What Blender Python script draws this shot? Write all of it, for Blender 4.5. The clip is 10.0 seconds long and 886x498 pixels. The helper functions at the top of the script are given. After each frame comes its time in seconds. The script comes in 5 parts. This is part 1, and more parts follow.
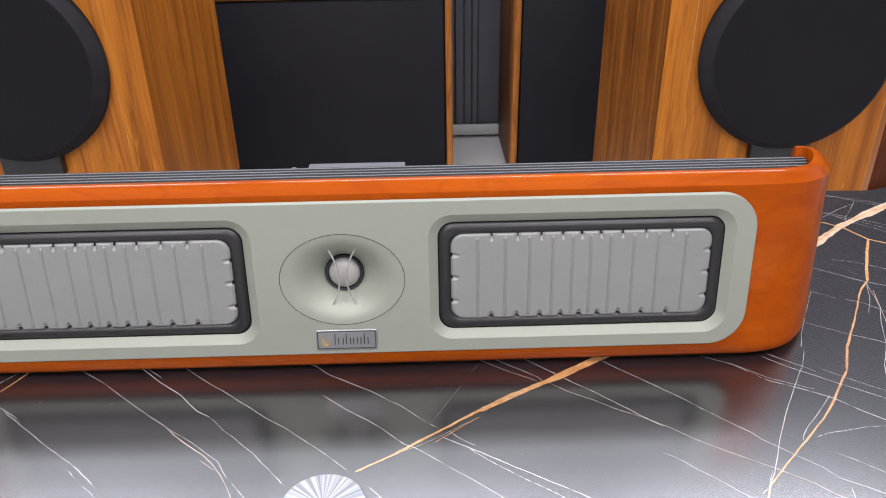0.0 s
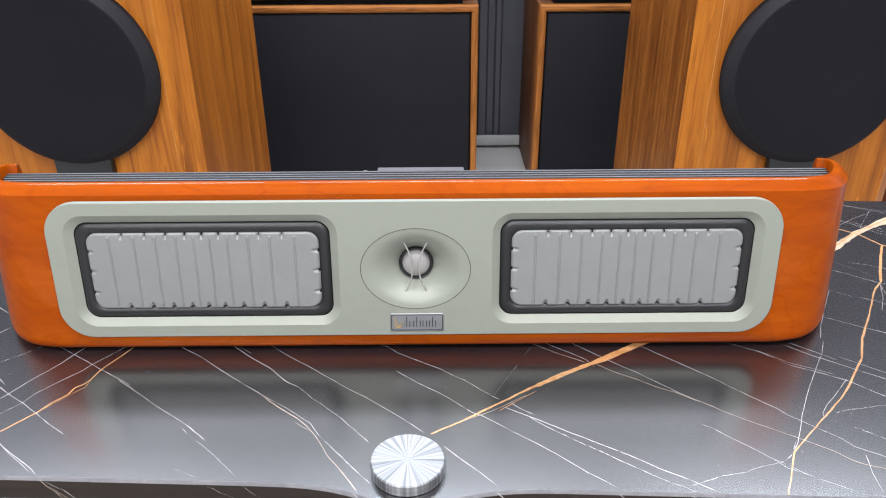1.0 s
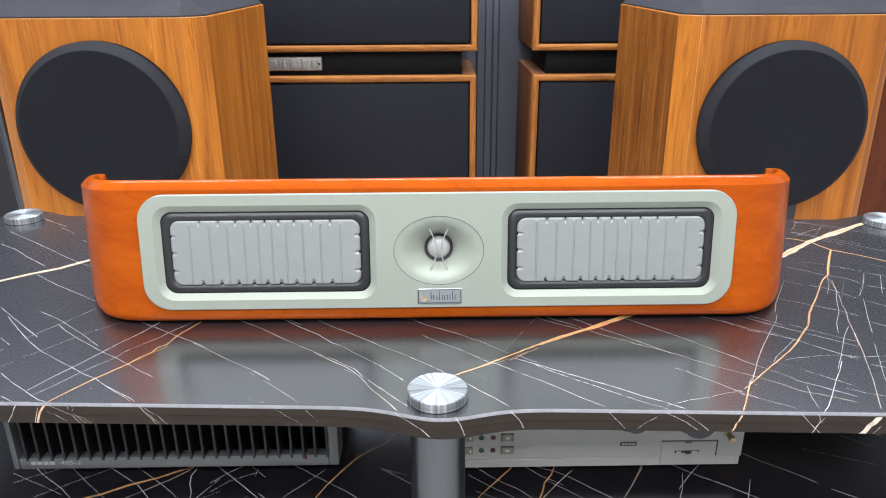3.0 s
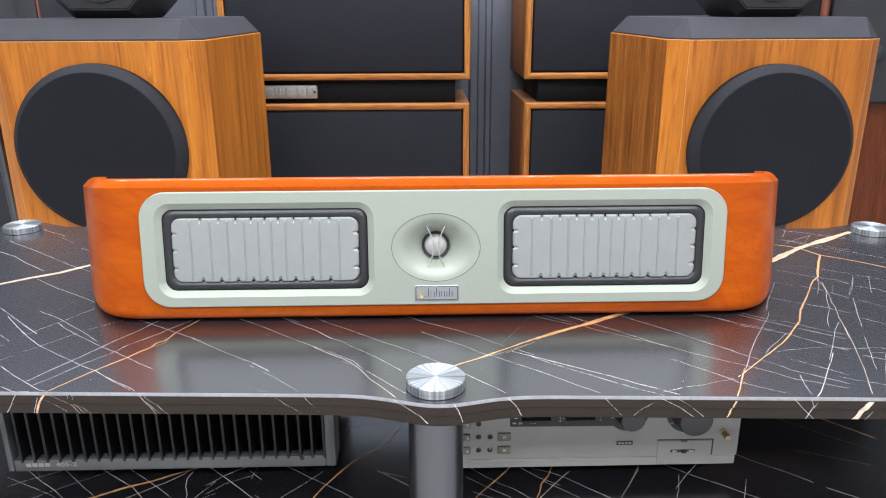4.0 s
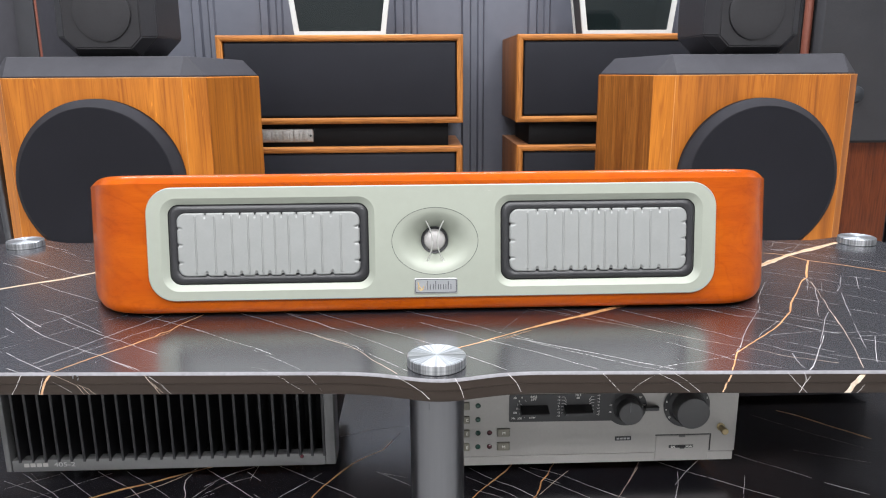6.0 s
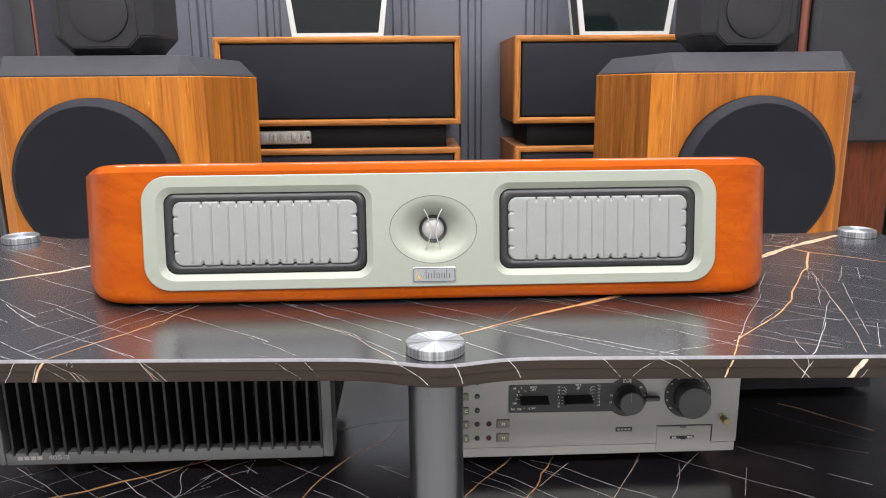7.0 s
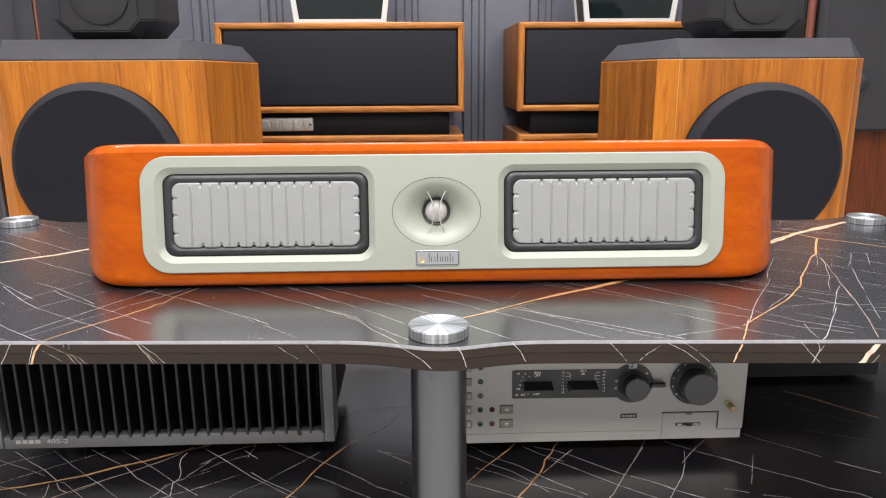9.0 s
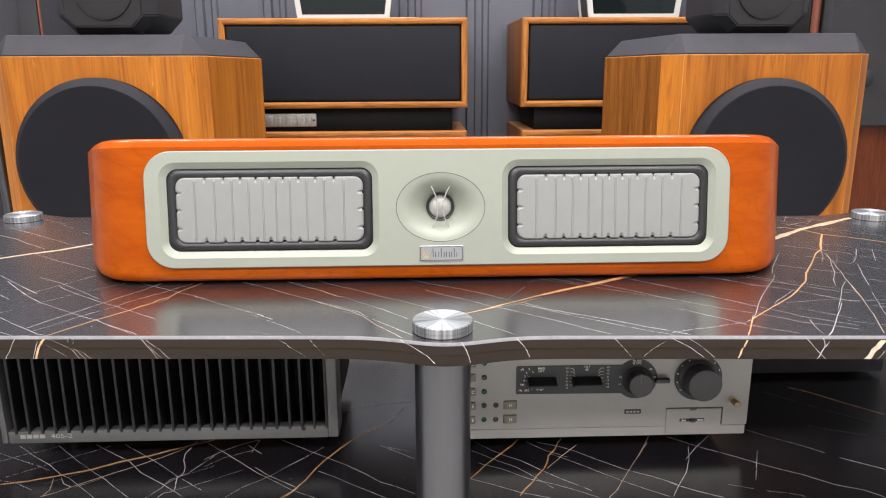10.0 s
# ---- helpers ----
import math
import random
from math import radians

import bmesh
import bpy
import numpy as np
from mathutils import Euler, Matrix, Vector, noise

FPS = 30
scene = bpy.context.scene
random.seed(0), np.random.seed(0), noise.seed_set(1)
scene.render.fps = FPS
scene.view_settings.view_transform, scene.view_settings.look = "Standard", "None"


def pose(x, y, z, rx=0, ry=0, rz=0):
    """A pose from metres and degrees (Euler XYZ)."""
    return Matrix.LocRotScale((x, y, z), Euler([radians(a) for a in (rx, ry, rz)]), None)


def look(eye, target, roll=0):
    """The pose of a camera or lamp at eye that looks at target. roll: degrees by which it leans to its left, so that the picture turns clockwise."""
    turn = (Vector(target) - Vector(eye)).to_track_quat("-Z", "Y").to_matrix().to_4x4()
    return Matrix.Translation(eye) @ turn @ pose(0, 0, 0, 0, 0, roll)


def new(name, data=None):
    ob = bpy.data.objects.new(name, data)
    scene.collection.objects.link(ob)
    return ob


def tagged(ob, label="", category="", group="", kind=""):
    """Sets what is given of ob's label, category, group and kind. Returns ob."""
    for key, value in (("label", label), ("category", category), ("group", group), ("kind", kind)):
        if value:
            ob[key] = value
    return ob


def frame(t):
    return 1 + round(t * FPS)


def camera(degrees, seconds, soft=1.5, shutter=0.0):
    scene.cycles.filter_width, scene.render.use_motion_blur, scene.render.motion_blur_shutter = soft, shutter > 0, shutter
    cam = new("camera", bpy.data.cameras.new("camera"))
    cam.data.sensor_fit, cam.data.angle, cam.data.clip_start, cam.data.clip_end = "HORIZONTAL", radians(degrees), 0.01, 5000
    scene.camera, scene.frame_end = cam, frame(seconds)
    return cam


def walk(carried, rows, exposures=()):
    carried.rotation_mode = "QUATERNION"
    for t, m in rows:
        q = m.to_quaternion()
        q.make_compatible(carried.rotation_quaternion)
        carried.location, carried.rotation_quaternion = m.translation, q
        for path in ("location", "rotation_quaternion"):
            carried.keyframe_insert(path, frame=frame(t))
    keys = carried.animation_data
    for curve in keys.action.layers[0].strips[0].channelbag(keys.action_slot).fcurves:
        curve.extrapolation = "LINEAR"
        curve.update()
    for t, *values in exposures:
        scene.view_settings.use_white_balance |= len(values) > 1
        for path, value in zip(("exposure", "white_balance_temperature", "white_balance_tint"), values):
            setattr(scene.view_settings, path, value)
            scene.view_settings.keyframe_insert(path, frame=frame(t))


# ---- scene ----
cam = camera(62.2, 10.0, 1.1)
PATH = [
    (0, (0.063, 0.006, 0.946), (0.098, 1.775, 0.013), -0.9),
    (0.5, (0.04, -0.025, 0.959), (0.06, 1.746, 0.03), -0.6),
    (1, (0.021, -0.06, 0.967), (0.03, 1.722, 0.059), -0.3),
    (1.5, (0.007, -0.101, 0.977), (0.016, 1.7, 0.107), -0.1),
    (2, (0.002, -0.149, 0.979), (0.012, 1.675, 0.159), -0.2),
    (2.5, (-0.001, -0.187, 0.963), (0.015, 1.661, 0.197), -0.3),
    (4, (-0.008, -0.234, 0.912), (0.039, 1.667, 0.292), -0.2),
    (4.5, (-0.012, -0.246, 0.893), (0.042, 1.668, 0.318), -0.2),
    (5, (-0.013, -0.259, 0.881), (0.046, 1.668, 0.348), -0.3),
    (5.5, (-0.015, -0.27, 0.868), (0.05, 1.667, 0.375), -0.3),
    (7, (-0.016, -0.268, 0.836), (0.059, 1.68, 0.388), -0.5),
    (7.5, (-0.016, -0.264, 0.832), (0.058, 1.683, 0.38), -0.5),
    (8, (-0.016, -0.262, 0.831), (0.057, 1.683, 0.371), -0.4),
    (8.5, (-0.017, -0.259, 0.827), (0.055, 1.684, 0.361), -0.4),
    (9, (-0.017, -0.258, 0.826), (0.052, 1.684, 0.353), -0.3),
    (9.5, (-0.019, -0.258, 0.826), (0.047, 1.683, 0.348), -0.3),
    (10, (-0.018, -0.257, 0.825), (0.043, 1.682, 0.342), -0.3),
]
walk(cam, [(t, look(eye, target, roll)) for t, eye, target, roll in PATH],
     exposures=[(0.0, -0.15, 6330, 17), (0.5, -0.07, 6300, 16), (1.0, 0.08, 6180, 13), (2.0, 0.34, 6170, 11), (2.7, 0.40, 5970, 9), (4.0, 0.46, 5970, 10), (5.0, 0.48, 6100, 11), (5.7, 0.49, 6150, 11), (7.0, 0.46, 6400, 12), (8.0, 0.44, 6500, 13), (10.0, 0.44, 6550, 13)])

# ---- light: a showroom lit by ceiling panels, over the stand and behind the viewer ----
world = bpy.data.worlds.new("room_air")
scene.world = world
world.use_nodes = True
world.node_tree.nodes["Background"].inputs[0].default_value = (0.8, 0.9, 1.0, 1)
world.node_tree.nodes["Background"].inputs[1].default_value = 0.05


def ceiling_lamp(x, y, sx, sy, watts, tint=(1.0, 0.985, 0.97)):
    data = bpy.data.lights.new("ceiling_panel_light", "AREA")
    data.shape, data.size, data.size_y, data.energy = "RECTANGLE", sx, sy, watts
    data.color = tint
    ob = new("ceiling_panel_light", data)
    ob.matrix_world = pose(x, y, 2.72)
    return ob


ceiling_lamp(-0.75, -0.35, 1.1, 0.4, 33)
ceiling_lamp(0.75, -0.35, 1.1, 0.4, 33)
ceiling_lamp(-1.2, -2.1, 1.6, 0.6, 70)
ceiling_lamp(1.2, -2.1, 1.6, 0.6, 70)
for lamp_x in (-1.25, 0.0, 1.25):
    ceiling_lamp(lamp_x, 1.76, 1.10, 0.30, 44, (0.90, 0.95, 1.0))


# ---- materials ----
class Nodes:
    """A node material under construction."""

    def __init__(self, name):
        self.mat = bpy.data.materials.new(name)
        self.mat.use_nodes = True
        self.tree = self.mat.node_tree
        self.bsdf = self.tree.nodes["Principled BSDF"]

    def add(self, kind, **values):
        n = self.tree.nodes.new(kind)
        for k, v in values.items():
            setattr(n, k, v)
        return n

    def link(self, a, b):
        self.tree.links.new(a, b)

    def coords(self, scale=(1, 1, 1), rot=(0, 0, 0)):
        tc = self.add("ShaderNodeTexCoord")
        mp = self.add("ShaderNodeMapping")
        mp.inputs["Scale"].default_value = scale
        mp.inputs["Rotation"].default_value = [radians(a) for a in rot]
        self.link(tc.outputs["Object"], mp.inputs["Vector"])
        return mp.outputs["Vector"]

    def noise(self, vec, scale, detail=4.0, rough=0.55, distort=0.0):
        n = self.add("ShaderNodeTexNoise")
        n.inputs["Scale"].default_value = scale
        n.inputs["Detail"].default_value = detail
        n.inputs["Roughness"].default_value = rough
        n.inputs["Distortion"].default_value = distort
        self.link(vec, n.inputs["Vector"])
        return n.outputs["Fac"]

    def ramp(self, fac, *stops):
        r = self.add("ShaderNodeValToRGB")
        el = r.color_ramp.elements
        while len(el) < len(stops):
            el.new(0.5)
        for e, (p, c) in zip(el, stops):
            e.position = p
            e.color = (*c, 1) if len(c) == 3 else c
        self.link(fac, r.inputs["Fac"])
        return r.outputs["Color"]

    def mix(self, a, b, fac, mode="MIX"):
        m = self.add("ShaderNodeMix", data_type="RGBA", blend_type=mode)
        for sock, v in ((m.inputs[0], fac), (m.inputs[6], a), (m.inputs[7], b)):
            if isinstance(v, (int, float)):
                sock.default_value = v
            elif isinstance(v, tuple):
                sock.default_value = (*v, 1)
            else:
                self.link(v, sock)
        return m.outputs[2]

    def color(self, c):
        if isinstance(c, tuple):
            self.bsdf.inputs["Base Color"].default_value = (*c, 1)
        else:
            self.link(c, self.bsdf.inputs["Base Color"])

    def set(self, **kw):
        for k, v in kw.items():
            self.bsdf.inputs[k.replace("_", " ")].default_value = v

    def rough_from(self, fac, lo, hi):
        m = self.add("ShaderNodeMapRange")
        m.inputs["To Min"].default_value, m.inputs["To Max"].default_value = lo, hi
        self.link(fac, m.inputs["Value"])
        self.link(m.outputs[0], self.bsdf.inputs["Roughness"])

    def bump(self, fac, strength, dist=0.001):
        b = self.add("ShaderNodeBump")
        b.inputs["Strength"].default_value = strength
        b.inputs["Distance"].default_value = dist
        self.link(fac, b.inputs["Height"])
        self.link(b.outputs["Normal"], self.bsdf.inputs["Normal"])


def plain(name, color, rough=0.5, metal=0.0, vary=0.12, scale=60, bump=0.05, dist=0.0005, stretch=(1, 1, 1), spec=0.5):
    """Paint, plastic or metal with a little unevenness at two scales."""
    n = Nodes(name)
    v = n.coords(stretch)
    fine, coarse = n.noise(v, scale), n.noise(v, scale / 9)
    dark = tuple(c * (1 - vary) for c in color)
    light = tuple(min(1, c * (1 + vary)) for c in color)
    both = n.mix(fine, coarse, 0.5)
    n.color(n.ramp(both, (0.3, dark), (0.7, light)))
    n.rough_from(fine, max(0.02, rough - 0.06), rough + 0.06)
    n.set(Metallic=metal, Specular_IOR_Level=spec)
    if bump:
        n.bump(fine, bump, dist)
    return n.mat


def wood(name, dark, mid, light, axis, size=1.0, rough=0.35, coat=0.0, streak=1.0):
    """Veneer with grain along one axis (0 x, 2 z)."""
    n = Nodes(name)
    s = [30 * size, 30 * size, 30 * size]
    s[axis] = 1.6 * size
    v = n.coords(s)
    rings = n.noise(v, 1.0, 6, 0.62, 0.9)
    s2 = [220 * size, 220 * size, 220 * size]
    s2[axis] = 12 * size
    pores = n.noise(n.coords(s2), 1.0, 3, 0.6)
    s3 = [7 * size] * 3
    s3[axis] = 0.8 * size
    bands = n.noise(n.coords(s3), 1.0, 3, 0.5, 0.6)
    base = n.ramp(rings, (0.33, dark), (0.5, mid), (0.68, light))
    base = n.mix(base, n.ramp(bands, (0.3, dark), (0.7, light)), 0.35 * streak)
    por = n.ramp(pores, (0.35, (0.45, 0.4, 0.36)), (0.55, (1, 1, 1)))
    n.color(n.mix(base, por, min(0.85, 0.65 * streak), "MULTIPLY"))
    n.rough_from(pores, rough - 0.05, rough + 0.08)
    n.set(Coat_Weight=coat, Coat_Roughness=0.06, Specular_IOR_Level=0.08 if coat else 0.2)
    n.bump(pores, 0.06, 0.0004)
    return n.mat


def cloth(name, color, rough=0.7):
    n = Nodes(name)
    v = n.coords()
    weave = n.noise(v, 900, 2)
    blotch = n.noise(v, 9, 3)
    c = n.ramp(blotch, (0.3, tuple(a * 0.92 for a in color)), (0.7, tuple(a * 1.1 for a in color)))
    n.color(n.mix(c, n.ramp(weave, (0.35, (0.6, 0.6, 0.6)), (0.65, (1.2, 1.2, 1.2))), 0.5, "MULTIPLY"))
    n.set(Roughness=rough, Specular_IOR_Level=0.17)
    n.bump(weave, 0.25, 0.0006)
    return n.mat


def veneer(name, dark, mid, light, axis, rough=0.45):
    """Quiet sawn veneer: broad soft figure, a few dark lines, fine pores."""
    n = Nodes(name)

    def along(across, run):
        s = [across] * 3
        s[axis] = run
        return n.coords(s)
    bend = n.noise(along(3.0, 1.4), 1.0, 2, 0.5)
    broad = n.noise(along(13, 1.0), 1.0, 3, 0.5, 1.6)
    streak = n.noise(along(52, 1.6), 1.0, 4, 0.6, 0.8)
    pores = n.noise(along(330, 16), 1.0, 3, 0.6)
    lines = n.noise(along(26, 0.9), 1.0, 2, 0.4, 1.8)
    base = n.ramp(broad, (0.30, dark), (0.47, mid), (0.66, light))
    base = n.mix(base, n.ramp(streak, (0.34, dark), (0.66, light)), 0.30)
    base = n.mix(base, n.ramp(bend, (0.35, (0.80, 0.74, 0.68)), (0.62, (1.06, 1.06, 1.06))), 0.8, "MULTIPLY")
    flecks = n.noise(along(85, 5.5), 1.0, 2, 0.5, 0.8)
    base = n.mix(base, n.ramp(flecks, (0.27, (0.55, 0.45, 0.36)), (0.36, (1, 1, 1))), 0.5, "MULTIPLY")
    rays = n.noise(along(62, 9.0), 1.0, 1, 0.4, 1.8)
    base = n.mix(base, n.ramp(rays, (0.70, (1, 1, 1)), (0.78, (1.45, 1.55, 1.7))), 0.9, "MULTIPLY")
    base = n.mix(base, n.ramp(lines, (0.32, (0.56, 0.46, 0.38)), (0.40, (1, 1, 1)), (0.455, (1, 1, 1)), (0.475, (0.66, 0.57, 0.50)), (0.50, (1, 1, 1))), 0.75, "MULTIPLY")
    n.color(n.mix(base, n.ramp(pores, (0.36, (0.6, 0.56, 0.5)), (0.56, (1, 1, 1))), 0.34, "MULTIPLY"))
    n.rough_from(streak, rough - 0.06, rough + 0.08)
    n.set(Specular_IOR_Level=0.3)
    n.bump(pores, 0.05, 0.0003)
    return n.mat


def cherry(name, dark, mid, light):
    """Lacquered cherry: calm wavy figure along x, a few arches, faint pores under a clear coat."""
    n = Nodes(name)
    calm = n.noise(n.coords((1.6, 22, 22)), 1.0, 3, 0.45, 1.3)
    waves = n.noise(n.coords((5, 95, 95)), 1.0, 3, 0.55, 0.7)
    arch = n.noise(n.coords((9, 9, 16)), 1.0, 2, 0.4, 2.2)
    pores = n.noise(n.coords((45, 700, 700)), 1.0, 2, 0.6)
    base = n.ramp(calm, (0.28, dark), (0.5, mid), (0.72, light))
    base = n.mix(base, n.ramp(waves, (0.30, (0.86, 0.82, 0.80)), (0.62, (1, 1, 1))), 0.9, "MULTIPLY")
    base = n.mix(base, n.ramp(arch, (0.44, (1, 1, 1)), (0.49, (0.86, 0.80, 0.75)), (0.54, (1, 1, 1))), 0.7, "MULTIPLY")
    n.color(n.mix(base, n.ramp(pores, (0.34, (0.84, 0.80, 0.76)), (0.5, (1, 1, 1))), 0.5, "MULTIPLY"))
    n.rough_from(waves, 0.26, 0.34)
    n.set(Coat_Weight=0.24, Coat_Roughness=0.05, Specular_IOR_Level=0.03)
    return n.mat


CHERRY = cherry("cherry_veneer", (0.275, 0.043, 0.0008), (0.335, 0.060, 0.0010), (0.385, 0.077, 0.0014))
WALNUT_Z = veneer("golden_walnut_veneer", (0.265, 0.080, 0.0068), (0.430, 0.137, 0.0105), (0.560, 0.193, 0.016), 2)
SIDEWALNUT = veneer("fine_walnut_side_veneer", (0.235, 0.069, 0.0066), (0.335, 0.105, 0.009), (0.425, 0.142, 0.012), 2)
SIDEZEBRA = wood("dark_striped_side_veneer", (0.095, 0.024, 0.003), (0.215, 0.062, 0.008), (0.42, 0.155, 0.026), 2, 2.4, 0.45, 0.0, 1.2)
TEAK = wood("teak_veneer", (0.19, 0.060, 0.010), (0.32, 0.112, 0.021), (0.43, 0.170, 0.035), 0, 1.0, 0.5, 0.0, 1.2)
TEAK_Z = wood("upright_teak_veneer", (0.19, 0.060, 0.010), (0.32, 0.112, 0.021), (0.43, 0.170, 0.035), 2, 1.0, 0.5, 0.0, 1.2)
# carcass sides and top get their own teak tones, darker than the frame
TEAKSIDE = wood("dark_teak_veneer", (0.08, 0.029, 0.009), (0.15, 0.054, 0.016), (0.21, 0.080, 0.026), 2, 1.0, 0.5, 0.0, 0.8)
TEAKTOP = wood("dull_teak_veneer", (0.17, 0.075, 0.035), (0.26, 0.115, 0.055), (0.32, 0.15, 0.075), 0, 1.0, 0.55, 0.0, 0.8)
PALEWOOD = wood("pale_wood", (0.4, 0.28, 0.17), (0.5, 0.36, 0.23), (0.6, 0.45, 0.3), 0, 1.0, 0.5, 0.0, 0.5)
# pale wood tone that paints the light caught on cabinet edges
ARRIS = wood("lit_veneer_edge", (0.36, 0.135, 0.028), (0.50, 0.215, 0.055), (0.62, 0.30, 0.095), 2, 2.0, 0.5, 0.0, 0.6)
MAHOGANY = wood("mahogany_veneer", (0.075, 0.016, 0.005), (0.12, 0.027, 0.007), (0.165, 0.040, 0.010), 2, 1.0, 0.4)
SAGE = plain("sage_silver_paint", (0.265, 0.282, 0.236), 0.48, 0.2, 0.03, 900, 0.03, 0.0002)
CONE = plain("silver_cone_metal", (0.228, 0.234, 0.226), 0.48, 0.2, 0.05, 500, 0.04, 0.0002)
RUBBER = plain("black_rubber", (0.0125, 0.0125, 0.0140), 0.40, 0, 0.15, 200)
BLACK = plain("black_plastic", (0.012, 0.012, 0.013), 0.42, 0, 0.2, 150)
HEADBLACK = plain("satin_black_shell", (0.019, 0.018, 0.020), 0.42, 0, 0.15, 200, 0.05, spec=0.3)
RINGBLACK = plain("matt_black_ring", (0.021, 0.020, 0.0225), 0.8, 0, 0.15, 300, 0.1, spec=0.08)
CAPBLACK = plain("satin_charcoal_cap", (0.034, 0.032, 0.036), 0.66, 0, 0.15, 300, 0.1, spec=0.2)
RIBBED = plain("dark_grey_ribbed_extrusion", (0.016, 0.017, 0.020), 0.5, 0.2, 0.1, 120)
RIBEDGE = plain("pale_rib_edge", (0.15, 0.155, 0.168), 0.45, 0.3, 0.1, 120)
GRILLE = cloth("black_grille_cloth", (0.0095, 0.0093, 0.0121))
FOAM = cloth("charcoal_grille_cloth", (0.0085, 0.0083, 0.0114))
GREYCLOTH = cloth("grey_grille_cloth", (0.032, 0.031, 0.033))
DOMEGREY = plain("silver_dome", (0.36, 0.345, 0.335), 0.46, 0.3, 0.05, 300)
WIRE = plain("satin_steel_wire", (0.6, 0.6, 0.57), 0.3, 0.9, 0.05, 100, 0)
PRE = plain("taupe_grey_enamel", (0.292, 0.280, 0.264), 0.42, 0.15, 0.05, 400, 0.05)
AMPGREY = plain("amp_grey_enamel", (0.105, 0.105, 0.104), 0.42, 0.2, 0.08, 300, 0.05)
# near-black: the shade inside recesses is put into this colour
FINBACK = plain("recess_shade_black", (0.004, 0.004, 0.0045), 0.6, 0, 0.2, 200, spec=0.15)
FIN = plain("black_anodised_fin", (0.0100, 0.0098, 0.0112), 0.5, 0.1, 0.2, 200)
POST = plain("satin_grey_post", (0.105, 0.105, 0.112), 0.30, 0.92, 0.08, 200, 0.02, 0.0002, (1, 1, 0.05))
WHITE = plain("white_lacquer", (0.40, 0.395, 0.37), 0.35, 0, 0.04, 80, 0)
DIMINK = plain("dim_grey_ink", (0.30, 0.30, 0.29), 0.6, 0, 0.03, 80, 0)
EDGEBAND = plain("dark_edge_band", (0.026, 0.019, 0.015), 0.50, 0, 0.2, 40, 0.05, 0.0005, (0.3, 1, 1), 0.12)
INK = plain("white_ink", (0.80, 0.79, 0.74), 0.6, 0, 0.03, 80, 0)
DARKINK = plain("dark_ink", (0.02, 0.02, 0.025), 0.5, 0, 0.03, 80, 0)
GOLD = plain("gold_leaf", (0.62, 0.42, 0.12), 0.35, 0.6, 0.1, 300, 0)
BRASS = plain("dull_brass", (0.30, 0.24, 0.13), 0.35, 0.8, 0.1, 300, 0)
BUTTON = plain("olive_grey_button", (0.17, 0.16, 0.125), 0.45, 0, 0.06, 200, 0)
LEDG = plain("unlit_green_led", (0.012, 0.042, 0.031), 0.2, 0, 0.1, 200, 0)
LEDR = plain("unlit_red_led", (0.06, 0.014, 0.018), 0.2, 0, 0.1, 200, 0)
PLATEGREY = plain("grey_bracket", (0.14, 0.14, 0.15), 0.5, 0.3, 0.1, 200)
PLATE = plain("cast_pewter", (0.36, 0.35, 0.33), 0.5, 0.6, 0.35, 130, 0.9, 0.002)
COPPER = plain("red_brown_trim", (0.15, 0.048, 0.03), 0.35, 0.2, 0.1, 100, 0)
WALLMAT = plain("slate_blue_panel", (0.078, 0.079, 0.094), 0.38, 0.2, 0.1, 20, 0.05)
SKIRT = plain("pale_skirting", (0.42, 0.43, 0.42), 0.5, 0, 0.1, 20, 0.05)
FLOORMAT = plain("pale_grey_floor", (0.47, 0.465, 0.445), 0.35, 0, 0.08, 6, 0.02)
CEIL = plain("white_ceiling_paint", (0.75, 0.75, 0.74), 0.8, 0, 0.03, 4, 0)
ROOMWALL = plain("light_grey_wall_paint", (0.36, 0.36, 0.36), 0.8, 0, 0.04, 4, 0)
EDGEPALE = plain("worn_bevel", (0.175, 0.171, 0.182), 0.55, 0.0, 0.3, 260, 0.1)


def laminate_gloss(n, v):
    """Satin laminate under a smoother clear wear layer."""
    n.rough_from(n.noise(v, 45, 4), 0.34, 0.41)
    n.set(IOR=1.22, Coat_Weight=1.0, Coat_IOR=2.3, Coat_Roughness=0.22)


def stone(name):
    """Polished black marble-look laminate."""
    n = Nodes(name)
    v = n.coords()
    blotch = n.noise(v, 4, 5, 0.6)
    speck = n.noise(v, 160, 4, 0.7)
    base = n.ramp(blotch, (0.3, (0.0078, 0.0072, 0.0092)), (0.7, (0.0148, 0.0136, 0.0170)))
    n.color(n.mix(base, n.ramp(speck, (0.35, (0.9, 0.9, 0.9)), (0.65, (1.1, 1.1, 1.1))), 0.6, "MULTIPLY"))
    laminate_gloss(n, v)
    return n.mat


STONE = stone("black_marble_laminate")


def vein_mat(name, a, b):
    n = Nodes(name)
    v = n.coords()
    n.color(n.ramp(n.noise(v, 140, 4, 0.7), (0.32, a), (0.68, b)))
    laminate_gloss(n, v)
    return n.mat


VEINS = {"w": vein_mat("white_vein", (0.37, 0.347, 0.343), (0.73, 0.69, 0.675)),
         "d": vein_mat("broken_white_vein", (0.34, 0.32, 0.31), (0.70, 0.67, 0.65)),
         "f": vein_mat("faint_vein", (0.09, 0.08, 0.08), (0.22, 0.20, 0.20)),
         "c": vein_mat("cream_vein", (0.40, 0.29, 0.21), (0.64, 0.52, 0.42)),
         "g": vein_mat("gold_vein", (0.38, 0.160, 0.050), (0.66, 0.375, 0.165)),
         "G": vein_mat("cream_gold_vein", (0.40, 0.27, 0.16), (0.62, 0.51, 0.385))}


